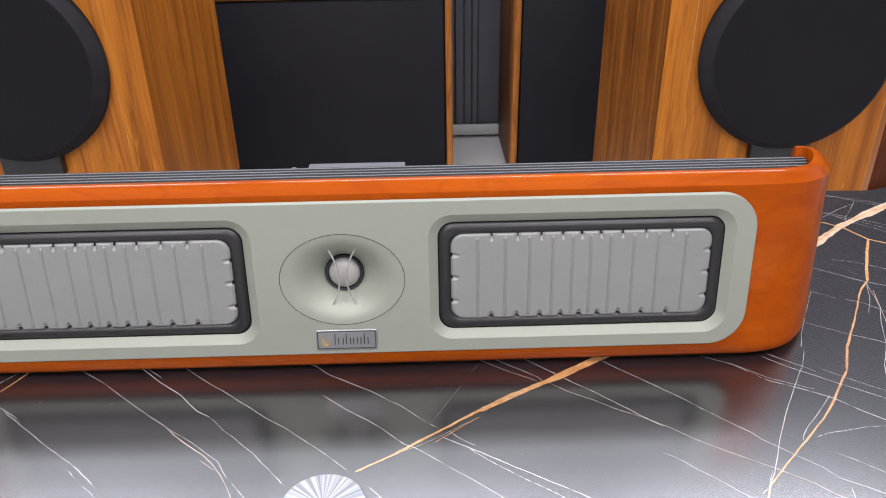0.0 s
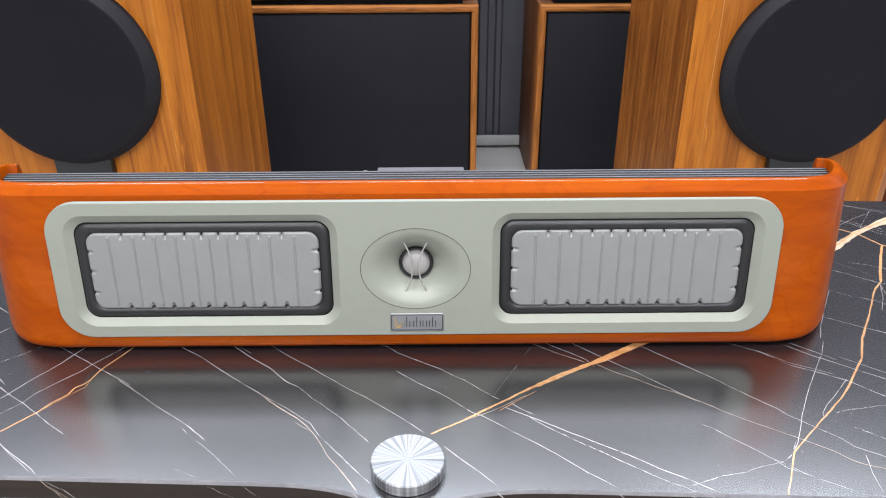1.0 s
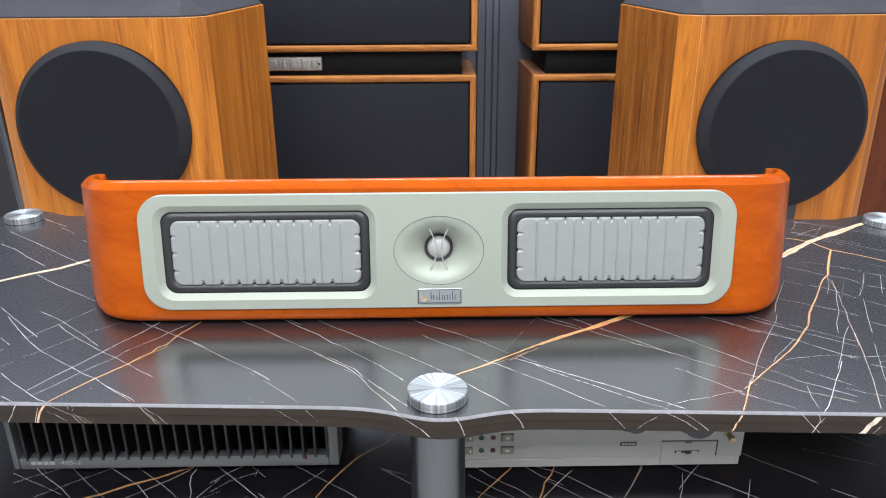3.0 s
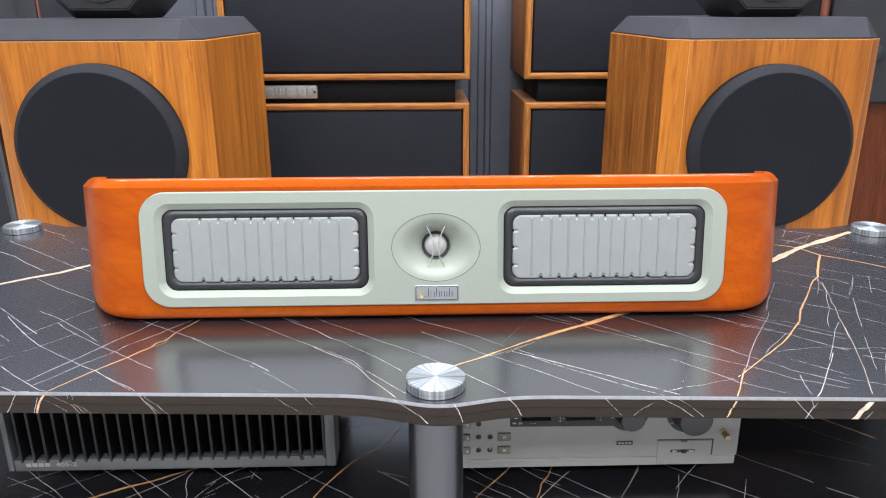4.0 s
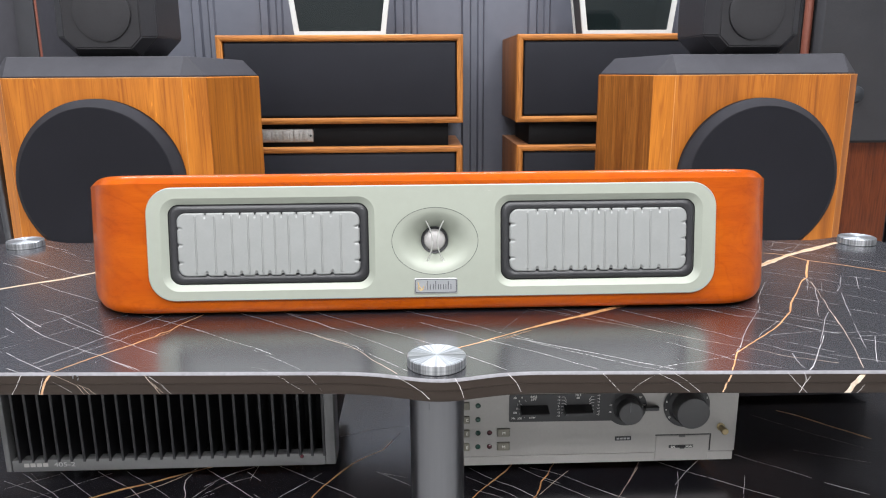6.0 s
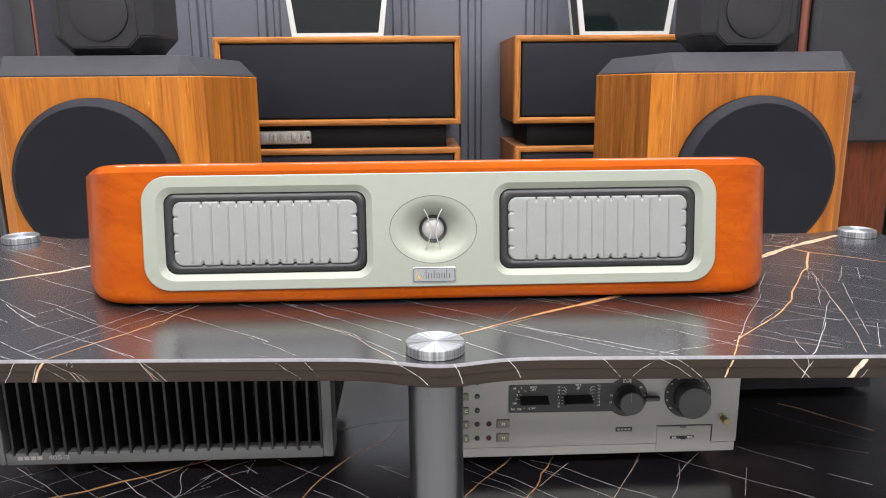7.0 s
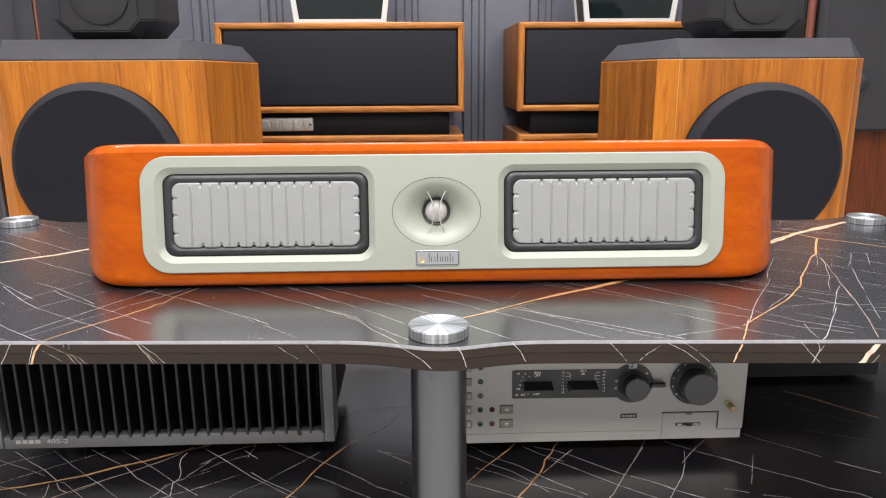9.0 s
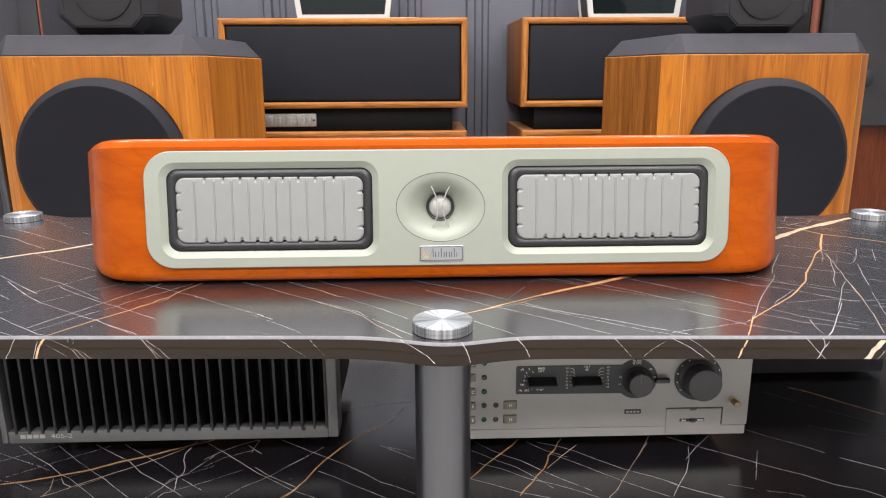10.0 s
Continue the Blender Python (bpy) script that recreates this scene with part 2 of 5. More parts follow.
def glossy_glass():
    n = Nodes("dark_glass")
    n.color((0.006, 0.009, 0.009))
    n.set(Roughness=0.05, IOR=1.38)
    return n.mat


GLASS = glossy_glass()


def brushed(name):
    """Radially turned aluminium: the gloss runs round the middle."""
    n = Nodes(name)
    tc = n.add("ShaderNodeTexCoord")
    sep = n.add("ShaderNodeSeparateXYZ")
    n.link(tc.outputs["Object"], sep.inputs[0])
    r = n.add("ShaderNodeVectorMath", operation="LENGTH")
    n.link(tc.outputs["Object"], r.inputs[0])
    fine = n.add("ShaderNodeTexNoise")
    fine.noise_dimensions = "1D"
    fine.inputs["Scale"].default_value = 4000
    n.link(r.outputs["Value"], fine.inputs["W"])
    angle = n.add("ShaderNodeMath", operation="ARCTAN2")
    n.link(sep.outputs["Y"], angle.inputs[0])
    n.link(sep.outputs["X"], angle.inputs[1])
    spoke = n.add("ShaderNodeTexNoise")
    spoke.noise_dimensions = "1D"
    spoke.inputs["Scale"].default_value = 7.0
    spoke.inputs["Detail"].default_value = 5.0
    n.link(angle.outputs[0], spoke.inputs["W"])
    # spokes of bright and dim sheen are painted into the base colour
    rings = n.ramp(fine.outputs["Fac"], (0.3, (0.345, 0.348, 0.355)), (0.7, (0.425, 0.428, 0.435)))
    n.color(n.mix(rings, n.ramp(spoke.outputs["Fac"], (0.40, (0.48, 0.49, 0.50)), (0.62, (1, 1, 1))), 1.0, "MULTIPLY"))
    n.rough_from(spoke.outputs["Fac"], 0.42, 0.56)
    n.set(Metallic=0.92, Anisotropic=0.65, Anisotropic_Rotation=0.25)
    tan = n.add("ShaderNodeTangent", direction_type="RADIAL", axis="Z")
    n.link(tan.outputs[0], n.bsdf.inputs["Tangent"])
    return n.mat


TURNED = brushed("turned_aluminium")


# ---- mesh helpers ----
def finish(name, bm, mat, sharp=35.0):
    me = bpy.data.meshes.new(name)
    bmesh.ops.recalc_face_normals(bm, faces=bm.faces)
    for f in bm.faces:
        f.smooth = True
    bm.to_mesh(me)
    bm.free()
    me.set_sharp_from_angle(angle=radians(sharp))
    me.materials.append(mat)
    return me


def part(name, bm, mat, parent=None, label="", sharp=35.0):
    ob = new(name, finish(name, bm, mat, sharp))
    if parent is not None:
        ob.parent = parent
        ob.matrix_parent_inverse = parent.matrix_world.inverted()
    if label:
        ob["label"] = label
    return ob


def thing(name, at, label, category, group="", kind=""):
    ob = new(name)
    ob.location = at
    ob.empty_display_size = 0.05
    bpy.context.view_layer.update()
    return tagged(ob, label, category, group, kind)


def box(x0, x1, y0, y1, z0, z1, bevel=0.002, seg=2, bm=None):
    own = bm is None
    b = bmesh.new()
    bmesh.ops.create_cube(b, size=1, matrix=Matrix.Translation(((x0 + x1) / 2, (y0 + y1) / 2, (z0 + z1) / 2)) @ Matrix.Diagonal((x1 - x0, y1 - y0, z1 - z0, 1)))
    if bevel:
        bmesh.ops.bevel(b, geom=b.edges[:], offset=bevel, segments=seg, affect="EDGES", profile=0.5)
    if own:
        return b
    merge(bm, b)
    return bm


def merge(bm, b, m=None):
    if m is not None:
        b.transform(m)
    me = bpy.data.meshes.new("tmp")
    b.to_mesh(me)
    b.free()
    bm.from_mesh(me)
    bpy.data.meshes.remove(me)


def loft(rings, closed=True, cap0=False, cap1=False, bm=None):
    """Skin over rings of points of equal count."""
    bm = bm or bmesh.new()
    vs = [[bm.verts.new(p) for p in r] for r in rings]
    n = len(rings[0])
    for a, b in zip(vs, vs[1:]):
        for i in range(n if closed else n - 1):
            j = (i + 1) % n
            bm.faces.new((a[i], a[j], b[j], b[i]))
    if cap0:
        bm.faces.new(vs[0])
    if cap1:
        bm.faces.new(list(reversed(vs[-1])))
    return bm


def lathe(profile, n=48, bm=None, m=None, cap0=True, cap1=True):
    """Turns (radius, height) points round z."""
    rings = [[(r * math.cos(2 * math.pi * i / n), r * math.sin(2 * math.pi * i / n), z) for i in range(n)] for r, z in profile]
    b = loft(rings, True, cap0, cap1)
    if m is not None:
        b.transform(m)
    if bm is None:
        return b
    merge(bm, b)
    return bm


def rrect(cx, cy, hw, hh, r, n=8):
    """Points round a rounded rectangle."""
    out = []
    for k, (sx, sy) in enumerate(((1, 1), (-1, 1), (-1, -1), (1, -1))):
        for i in range(n + 1):
            a = math.pi / 2 * (k + i / n)
            out.append((cx + sx * (hw - r) + r * math.cos(a), cy + sy * (hh - r) + r * math.sin(a)))
    return out


def fill(loops, to3, bm=None):
    """A flat face bounded by an outer loop and its holes."""
    bm = bm or bmesh.new()
    edges = []
    for lp in loops:
        vs = [bm.verts.new(to3(*p)) for p in lp]
        edges += [bm.edges.new((vs[i], vs[(i + 1) % len(vs)])) for i in range(len(vs))]
    bmesh.ops.triangle_fill(bm, use_beauty=True, use_dissolve=False, edges=edges)
    return bm


def tube(points, r, n=8, bm=None):
    """A round bar along points."""
    pts = [Vector(p) for p in points]
    rings = []
    for i, p in enumerate(pts):
        d = (pts[min(i + 1, len(pts) - 1)] - pts[max(i - 1, 0)]).normalized()
        q = d.to_track_quat("Z", "Y")
        rings.append([p + q @ Vector((r * math.cos(2 * math.pi * k / n), r * math.sin(2 * math.pi * k / n), 0)) for k in range(n)])
    return loft(rings, True, True, True, bm)


def lettering(text, size, m, mat, parent, label=""):
    """Printed words as a thin mesh."""
    cu = bpy.data.curves.new("printed_words", "FONT")
    cu.body, cu.size, cu.align_x, cu.align_y = text, size, "CENTER", "CENTER"
    cu.extrude = 0.00008
    tmp = bpy.data.objects.new("tmp", cu)
    scene.collection.objects.link(tmp)
    bpy.context.view_layer.update()
    me = bpy.data.meshes.new_from_object(tmp.evaluated_get(bpy.context.evaluated_depsgraph_get()))
    bpy.data.objects.remove(tmp)
    me.transform(m)
    me.materials.clear()
    me.materials.append(mat)
    ob = new("printed_words", me)
    ob.parent = parent
    ob.matrix_parent_inverse = parent.matrix_world.inverted()
    if label:
        ob["label"] = label
    return ob


# ---- the room ----
def structure(name, bm, mat, label, category, sharp=35.0):
    ob = part(name, bm, mat, None, "", sharp)
    return tagged(ob, label, category, "", "structure")


XL, XR, YB, YF, H = -2.6, 2.6, -3.2, 2.75, 2.75
structure("floor", box(XL - 0.2, XR + 0.2, YB - 0.2, YF + 0.3, -0.12, 0, 0), FLOORMAT, "pale grey smooth showroom floor", "floor")
structure("ceiling", box(XL - 0.2, XR + 0.2, YB - 0.2, YF + 0.3, H, H + 0.1, 0), CEIL, "plain white ceiling", "ceiling")
structure("wall_south", box(XL, XR, YB - 0.15, YB, 0, H, 0), ROOMWALL, "plain light grey wall", "wall")
structure("wall_west", box(XL - 0.15, XL, YB, YF, 0, H, 0), ROOMWALL, "plain light grey wall", "wall")
structure("wall_east", box(XR, XR + 0.15, YB, YF, 0, H, 0), ROOMWALL, "plain light grey wall", "wall")


wall_north = structure("wall_north", box(XL, XR, YF, YF + 0.15, 0, H, 0), WALLMAT, "dark slate-blue wall panelling with upright ribs", "wall")


def wall_rib(half, proud):
    """An upright rib with sloping flanks."""
    sec = [(-half, 0.0), (-half + 0.007, -proud), (half - 0.007, -proud), (half, 0.0)]
    return finish("rib", loft([[(px, py, z) for px, py in sec] for z in (0.0, H)], True, True, True), WALLMAT, 20)


wide_rib, slim_rib = wall_rib(0.020, 0.014), wall_rib(0.015, 0.008)
rib_x = XL
while rib_x < XR - 0.30:
    for me, off in ((wide_rib, 0.170), (slim_rib, 0.227)):
        rib = new("rib", me)
        rib.location = (rib_x + off, YF, 0.0)
        rib.parent = wall_north
    rib_x += 0.262
structure("baseboard", box(XL, XR, YF - 0.036, YF - 0.0145, 0.011, 0.050, 0.004), SKIRT, "pale grey skirting strip along the wall", "baseboard")

# ---- the three-post stand ----
TOPZ, SHELFZ, THICK, YAW = 0.6175, 0.4275, 0.0205, radians(-2.6)
FRONT = Vector((0.0, 0.2902))


def stand_xy(x, y):
    """From the stand's own axes to the room's."""
    return (FRONT.x + x * math.cos(YAW) - y * math.sin(YAW), FRONT.y + x * math.sin(YAW) + y * math.cos(YAW))


def front_line(x):
    """How far the front edge swells forward round the front post."""
    return -0.0155 * math.exp(-(((x - 0.001) / 0.0300) ** 2) / 2)


def board_outline(inset):
    pts = []
    n = 150
    for i in range(n + 1):
        x = -0.62 + 1.24 * i / n
        pts.append((x, front_line(x) + inset))
    # sides, and a round lobe round each back post
    def lobe(cx, cy, a0, a1):
        r = 0.043 - inset
        for k in range(19):
            a = radians(a0 + (a1 - a0) * k / 18)
            pts.append((cx + r * math.cos(a), cy + r * math.sin(a)))
    pts.append((0.64 - inset, 0.03))
    pts.append((0.64 - inset, 0.38))
    lobe(0.585, 0.455, -30, 125)
    for k in range(7):
        pts.append((0.53 - 1.075 * k / 6, 0.478 - inset))
    lobe(-0.599, 0.457, 55, 210)
    pts.append((-0.65 + inset, 0.38))
    pts.append((-0.65 + inset, 0.03))
    return [stand_xy(*p) for p in pts]


EDGE = ((0.0012, 0.0), (0.0003, 0.0012), (0.0, 0.0026), (0.0002, 0.0098), (0.0011, 0.0106), (0.0011, 0.0172), (0.0019, 0.0200), (0.0030, 0.0205))


def edge_inset(depth):
    """How far the edge stands back at a depth under the shelf's face."""
    for (ia, da), (ib, db) in zip(EDGE, EDGE[1:]):
        if depth <= db:
            return ia + (ib - ia) * (depth - da) / (db - da)
    return EDGE[-1][0]


def board(z, parent, name, label):
    """One shelf: a laminate face, a worn pale bevel and a moulded edge."""
    rings = [[(x, y, z - dz) for x, y in board_outline(ins)] for ins, dz in EDGE]
    bevel_bm = loft(rings[:3])
    edge_bm = loft(rings[2:], True, False, True)
    b = fill([[p for p in board_outline(EDGE[0][0])]], lambda x, y: (x, y, z))
    ob = part(name, b, STONE, parent, label, 25)
    part("edge_band", edge_bm, EDGEBAND, ob, "dark brown moulded edge", 25)
    part("worn_bevel", bevel_bm, EDGEPALE, ob, "pale worn bevelled edge")
    return ob


stand = thing("equipment_stand", (0, 0.30, 0), "three-post equipment stand with black gold-veined marble-look shelves", "stand")
top = board(TOPZ, stand, "top_shelf", "black marble-look shelf with white and gold veins")
shelf = board(SHELFZ, stand, "lower_shelf", "black marble-look shelf with white and gold veins")
base_shelf = board(0.14, stand, "bottom_shelf", "black marble-look shelf with white and gold veins")
POSTS = [(-0.001, 0.3060), (-0.576, 0.776), (0.606, 0.722)]
for px, py in POSTS:
    part("post", lathe([(0.0230, 0.02), (0.0230, TOPZ - THICK)], 64, None, Matrix.Translation((px, py, 0))), POST, stand, "satin grey metal tube")
    c = part("cap", lathe([(0.0238, 0.0), (0.0246, 0.0006), (0.0246, 0.0082), (0.0238, 0.0090)], 96), TURNED, stand, "turned aluminium disc", 12)
    c.location = (px, py - 0.30, TOPZ)
    c.matrix_parent_inverse = Matrix()
    part("foot", lathe([(0.030, 0.0), (0.030, 0.012), (0.022, 0.02)], 32, None, Matrix.Translation((px, py, 0))), BLACK, stand)


def vein(owner, tone, width, *knots):
    """A mineral vein: a thin uneven ribbon laid flush in a shelf's face."""
    rnd = random.Random(repr(knots))
    z = (TOPZ if owner is top else SHELFZ) + 0.00012 + rnd.uniform(0, 0.00008)
    pts = [Vector(k) for k in knots]
    fine = []
    step = {"d": 0.0012, "f": 0.0016}.get(tone, 0.0030)
    for a, b in zip(pts, pts[1:]):
        n = max(1, int((b - a).length / step))
        fine += [a.lerp(b, i / n) for i in range(n)]
    fine.append(pts[-1])
    bm = bmesh.new()
    prev = None
    gap = {"w": 0.04, "d": 0.30, "f": 0.25}.get(tone, 0.0)
    swell, drift = 1.0, 0.0
    for i, p in enumerate(fine):
        d = (fine[min(i + 1, len(fine) - 1)] - fine[max(i - 1, 0)]).normalized()
        side = Vector((-d.y, d.x))
        swell = min(1.25, max(0.7, swell + rnd.uniform(-0.16, 0.16)))
        drift = 0.8 * drift + rnd.uniform(-0.00018, 0.00018)
        w = width * 0.5 * swell
        if rnd.random() < gap:
            w *= 0.15
        if i in (0, len(fine) - 1):
            w *= 0.4
        p = p + side * drift
        cur = (bm.verts.new((*(p + side * w), z)), bm.verts.new((*(p - side * w), z)))
        if prev:
            bm.faces.new((prev[0], prev[1], cur[1], cur[0]))
        prev = cur
    part("vein", bm, VEINS[tone], owner)
    if tone in "gG" and width > 0.0021:
        for k in range(2):
            off = [(p + Vector((rnd.uniform(-1, 1), rnd.uniform(-1, 1))) * width * 0.35) for p in pts]
            vein(owner, "c" if tone == "g" else "g", width * 0.2, *[tuple(o) for o in off])


def edge_vein(tone, width, *knots):
    """The end of a vein where it runs down the front edge of the top shelf: (across, share of the height)."""
    bm = bmesh.new()
    rnd = random.Random(repr(knots))
    prev = None
    for (ua, fa), (ub, fb) in zip(knots, knots[1:]):
        for i in range(5):
            k = i / 4
            f = fa + (fb - fa) * k
            u0 = ua + (ub - ua) * k + rnd.uniform(-0.0002, 0.0002)
            w = width * rnd.uniform(0.38, 0.6)
            if tone == "d" and rnd.random() < 0.35:
                w *= 0.15
            row = []
            for e in (-w, w):
                u = u0 + e
                rx, ry = stand_xy(u, front_line(u) + edge_inset(f * THICK) - 0.00025)
                row.append(bm.verts.new((rx, ry, TOPZ - f * THICK)))
            if prev:
                bm.faces.new((prev[0], prev[1], row[1], row[0]))
            prev = row
    part("vein", bm, VEINS[tone], top)


vein(top, "w", 0.00037, (-0.4068, 0.4767), (-0.3844, 0.4614), (-0.3707, 0.4509), (-0.3524, 0.4347), (-0.3349, 0.4192), (-0.3159, 0.4007))
vein(top, "w", 0.00037, (-0.4119, 0.4484), (-0.3964, 0.4333), (-0.3810, 0.4197))
vein(top, "w", 0.00041, (-0.4006, 0.4275), (-0.3823, 0.4087), (-0.3649, 0.3924), (-0.3508, 0.3820), (-0.3357, 0.3710), (-0.3224, 0.3612), (-0.3078, 0.3501), (-0.2946, 0.3423), (-0.2818, 0.3318), (-0.2700, 0.3231), (-0.2577, 0.3146), (-0.2488, 0.3077), (-0.2457, 0.3043))
vein(top, "w", 0.00031, (-0.2818, 0.3318), (-0.2703, 0.3217), (-0.2581, 0.3125), (-0.2501, 0.3057))
vein(top, "w", 0.00041, (-0.3934, 0.4143), (-0.3828, 0.4331), (-0.3707, 0.4509), (-0.3589, 0.4717), (-0.3523, 0.4815))
vein(top, "d", 0.00032, (-0.3756, 0.3814), (-0.3649, 0.3924), (-0.3562, 0.4047), (-0.3441, 0.4193), (-0.3383, 0.4268), (-0.3230, 0.4403), (-0.3111, 0.4522))
vein(top, "w", 0.00041, (-0.3761, 0.4479), (-0.3609, 0.4329), (-0.3451, 0.4193), (-0.3289, 0.4062), (-0.3065, 0.3883), (-0.2905, 0.3779), (-0.2738, 0.3654), (-0.2600, 0.3542), (-0.2448, 0.3433))
vein(top, "w", 0.00041, (-0.3441, 0.3232), (-0.3405, 0.3282), (-0.3315, 0.3458), (-0.3224, 0.3612), (-0.3075, 0.3883), (-0.2982, 0.4058), (-0.2847, 0.4281), (-0.2797, 0.4397), (-0.2744, 0.4497))
vein(top, "w", 0.00031, (-0.3354, 0.3161), (-0.3228, 0.3338), (-0.3111, 0.3532), (-0.2908, 0.3788), (-0.2866, 0.3898), (-0.2747, 0.4047), (-0.2626, 0.4183), (-0.2591, 0.4259), (-0.2491, 0.4394), (-0.2411, 0.4504))
vein(top, "g", 0.00111, (-0.2341, 0.4503), (-0.2438, 0.4295), (-0.2493, 0.4182), (-0.2519, 0.4053), (-0.2550, 0.4000), (-0.2597, 0.3965), (-0.2614, 0.3878), (-0.2692, 0.3777), (-0.2745, 0.3671), (-0.2807, 0.3591), (-0.2937, 0.3423), (-0.3037, 0.3277), (-0.3128, 0.3138), (-0.3175, 0.3060))
vein(top, "g", 0.00042, (-0.2516, 0.4044), (-0.2517, 0.3964), (-0.2574, 0.3903), (-0.2646, 0.3810), (-0.2720, 0.3703))
vein(top, "w", 0.00031, (-0.2962, 0.4510), (-0.2702, 0.4337), (-0.2482, 0.4181), (-0.2303, 0.4069), (-0.2221, 0.4014), (-0.2147, 0.3951))
vein(top, "d", 0.00036, (-0.2297, 0.4050), (-0.2089, 0.3889), (-0.1962, 0.3785), (-0.1761, 0.3627), (-0.1624, 0.3531), (-0.1541, 0.3453), (-0.1438, 0.3362))
vein(top, "d", 0.00029, (-0.1489, 0.3347), (-0.1413, 0.3288), (-0.1234, 0.3110), (-0.1135, 0.3002))
vein(top, "d", 0.00025, (-0.1643, 0.3492), (-0.1571, 0.3423))
vein(top, "d", 0.00025, (-0.1558, 0.3080), (-0.1402, 0.3005))
vein(top, "w", 0.00041, (-0.1959, 0.4508), (-0.1752, 0.4355), (-0.1599, 0.4228), (-0.1413, 0.4067), (-0.1261, 0.3949), (-0.1142, 0.3852))
vein(top, "c", 0.00048, (-0.1142, 0.3852), (-0.1071, 0.3775), (-0.0940, 0.3666), (-0.0835, 0.3585), (-0.0750, 0.3498), (-0.0686, 0.3413), (-0.0621, 0.3308), (-0.0557, 0.3193), (-0.0477, 0.3082), (-0.0382, 0.2948), (-0.0335, 0.2870))
vein(top, "w", 0.00031, (-0.1142, 0.3852), (-0.0946, 0.3707), (-0.0818, 0.3600), (-0.0725, 0.3521), (-0.0637, 0.3382))
vein(top, "c", 0.00031, (-0.0839, 0.3537), (-0.0766, 0.3475), (-0.0716, 0.3444))
vein(top, "w", 0.00038, (-0.1535, 0.4524), (-0.1329, 0.4330), (-0.1133, 0.4175), (-0.0989, 0.4017), (-0.0880, 0.3945))
vein(top, "d", 0.00036, (-0.0880, 0.3945), (-0.0767, 0.3822), (-0.0640, 0.3704), (-0.0515, 0.3581), (-0.0394, 0.3440), (-0.0288, 0.3319))
vein(top, "w", 0.00028, (-0.1477, 0.4502), (-0.1340, 0.4390))
vein(top, "w", 0.00038, (-0.1206, 0.4509), (-0.1059, 0.4376), (-0.0852, 0.4219), (-0.0674, 0.4068), (-0.0502, 0.3923), (-0.0338, 0.3800), (-0.0160, 0.3641), (-0.0027, 0.3528), (0.0088, 0.3419))
vein(top, "w", 0.00034, (0.0230, 0.3277), (0.0340, 0.3155), (0.0470, 0.3018), (0.0564, 0.2912))
vein(top, "d", 0.00036, (-0.0596, 0.3338), (-0.0506, 0.3228), (-0.0391, 0.3094), (-0.0317, 0.3013), (-0.0245, 0.2933))
vein(top, "w", 0.00038, (-0.0320, 0.4519), (-0.0222, 0.4467), (-0.0135, 0.4375), (0.0038, 0.4265), (0.0201, 0.4159), (0.0329, 0.4056), (0.0387, 0.4019), (0.0500, 0.3911), (0.0609, 0.3806), (0.0654, 0.3772))
vein(top, "w", 0.00031, (-0.0146, 0.4144), (0.0036, 0.3978), (0.0192, 0.3862), (0.0315, 0.3751), (0.0441, 0.3626), (0.0505, 0.3593), (0.0704, 0.3428))
vein(top, "w", 0.00031, (0.0704, 0.3428), (0.0874, 0.3292), (0.1001, 0.3183), (0.1165, 0.3023), (0.1326, 0.2891))
vein(top, "c", 0.00041, (0.0976, 0.4503), (0.1187, 0.4349), (0.1300, 0.4279), (0.1374, 0.4230))
vein(top, "c", 0.00041, (0.1453, 0.4210), (0.1556, 0.4115), (0.1732, 0.4003), (0.1849, 0.3913), (0.2006, 0.3824), (0.2149, 0.3721), (0.2279, 0.3605), (0.2436, 0.3493), (0.2632, 0.3368), (0.2767, 0.3278), (0.2880, 0.3190), (0.2960, 0.3106), (0.3009, 0.3071), (0.3122, 0.3029), (0.3358, 0.2907))
vein(top, "w", 0.00034, (0.1089, 0.4512), (0.1217, 0.4409), (0.1383, 0.4278), (0.1435, 0.4172))
vein(top, "w", 0.00034, (0.1303, 0.4510), (0.1407, 0.4406), (0.1514, 0.4306), (0.1617, 0.4208), (0.1754, 0.4094), (0.1882, 0.3965), (0.1994, 0.3850), (0.2130, 0.3721))
vein(top, "w", 0.00034, (0.1865, 0.4462), (0.2016, 0.4310), (0.2183, 0.4154), (0.2362, 0.3969), (0.2547, 0.3767), (0.2672, 0.3641), (0.2717, 0.3576), (0.2795, 0.3504), (0.2868, 0.3426))
vein(top, "w", 0.00041, (0.2868, 0.3426), (0.2990, 0.3312), (0.3032, 0.3239), (0.3129, 0.3181), (0.3253, 0.3095), (0.3402, 0.2986))
vein(top, "f", 0.00032, (0.0984, 0.4483), (0.0891, 0.4333))
vein(top, "f", 0.00032, (0.0824, 0.4208), (0.0717, 0.4015), (0.0610, 0.3823))
vein(top, "w", 0.00052, (0.0675, 0.3688), (0.0839, 0.3589), (0.1044, 0.3454), (0.1209, 0.3347), (0.1368, 0.3243), (0.1522, 0.3142), (0.1668, 0.3031), (0.1819, 0.2943), (0.1888, 0.2891), (0.1949, 0.2846))
vein(top, "d", 0.00040, (0.0847, 0.3573), (0.0954, 0.3471), (0.1068, 0.3378), (0.1228, 0.3259), (0.1382, 0.3144), (0.1530, 0.3033), (0.1645, 0.2945), (0.1773, 0.2873), (0.1820, 0.2834))
vein(top, "w", 0.00028, (0.0728, 0.3737), (0.0809, 0.3654), (0.0897, 0.3597))
vein(top, "f", 0.00029, (0.0274, 0.3463), (0.0344, 0.3394), (0.0420, 0.3304))
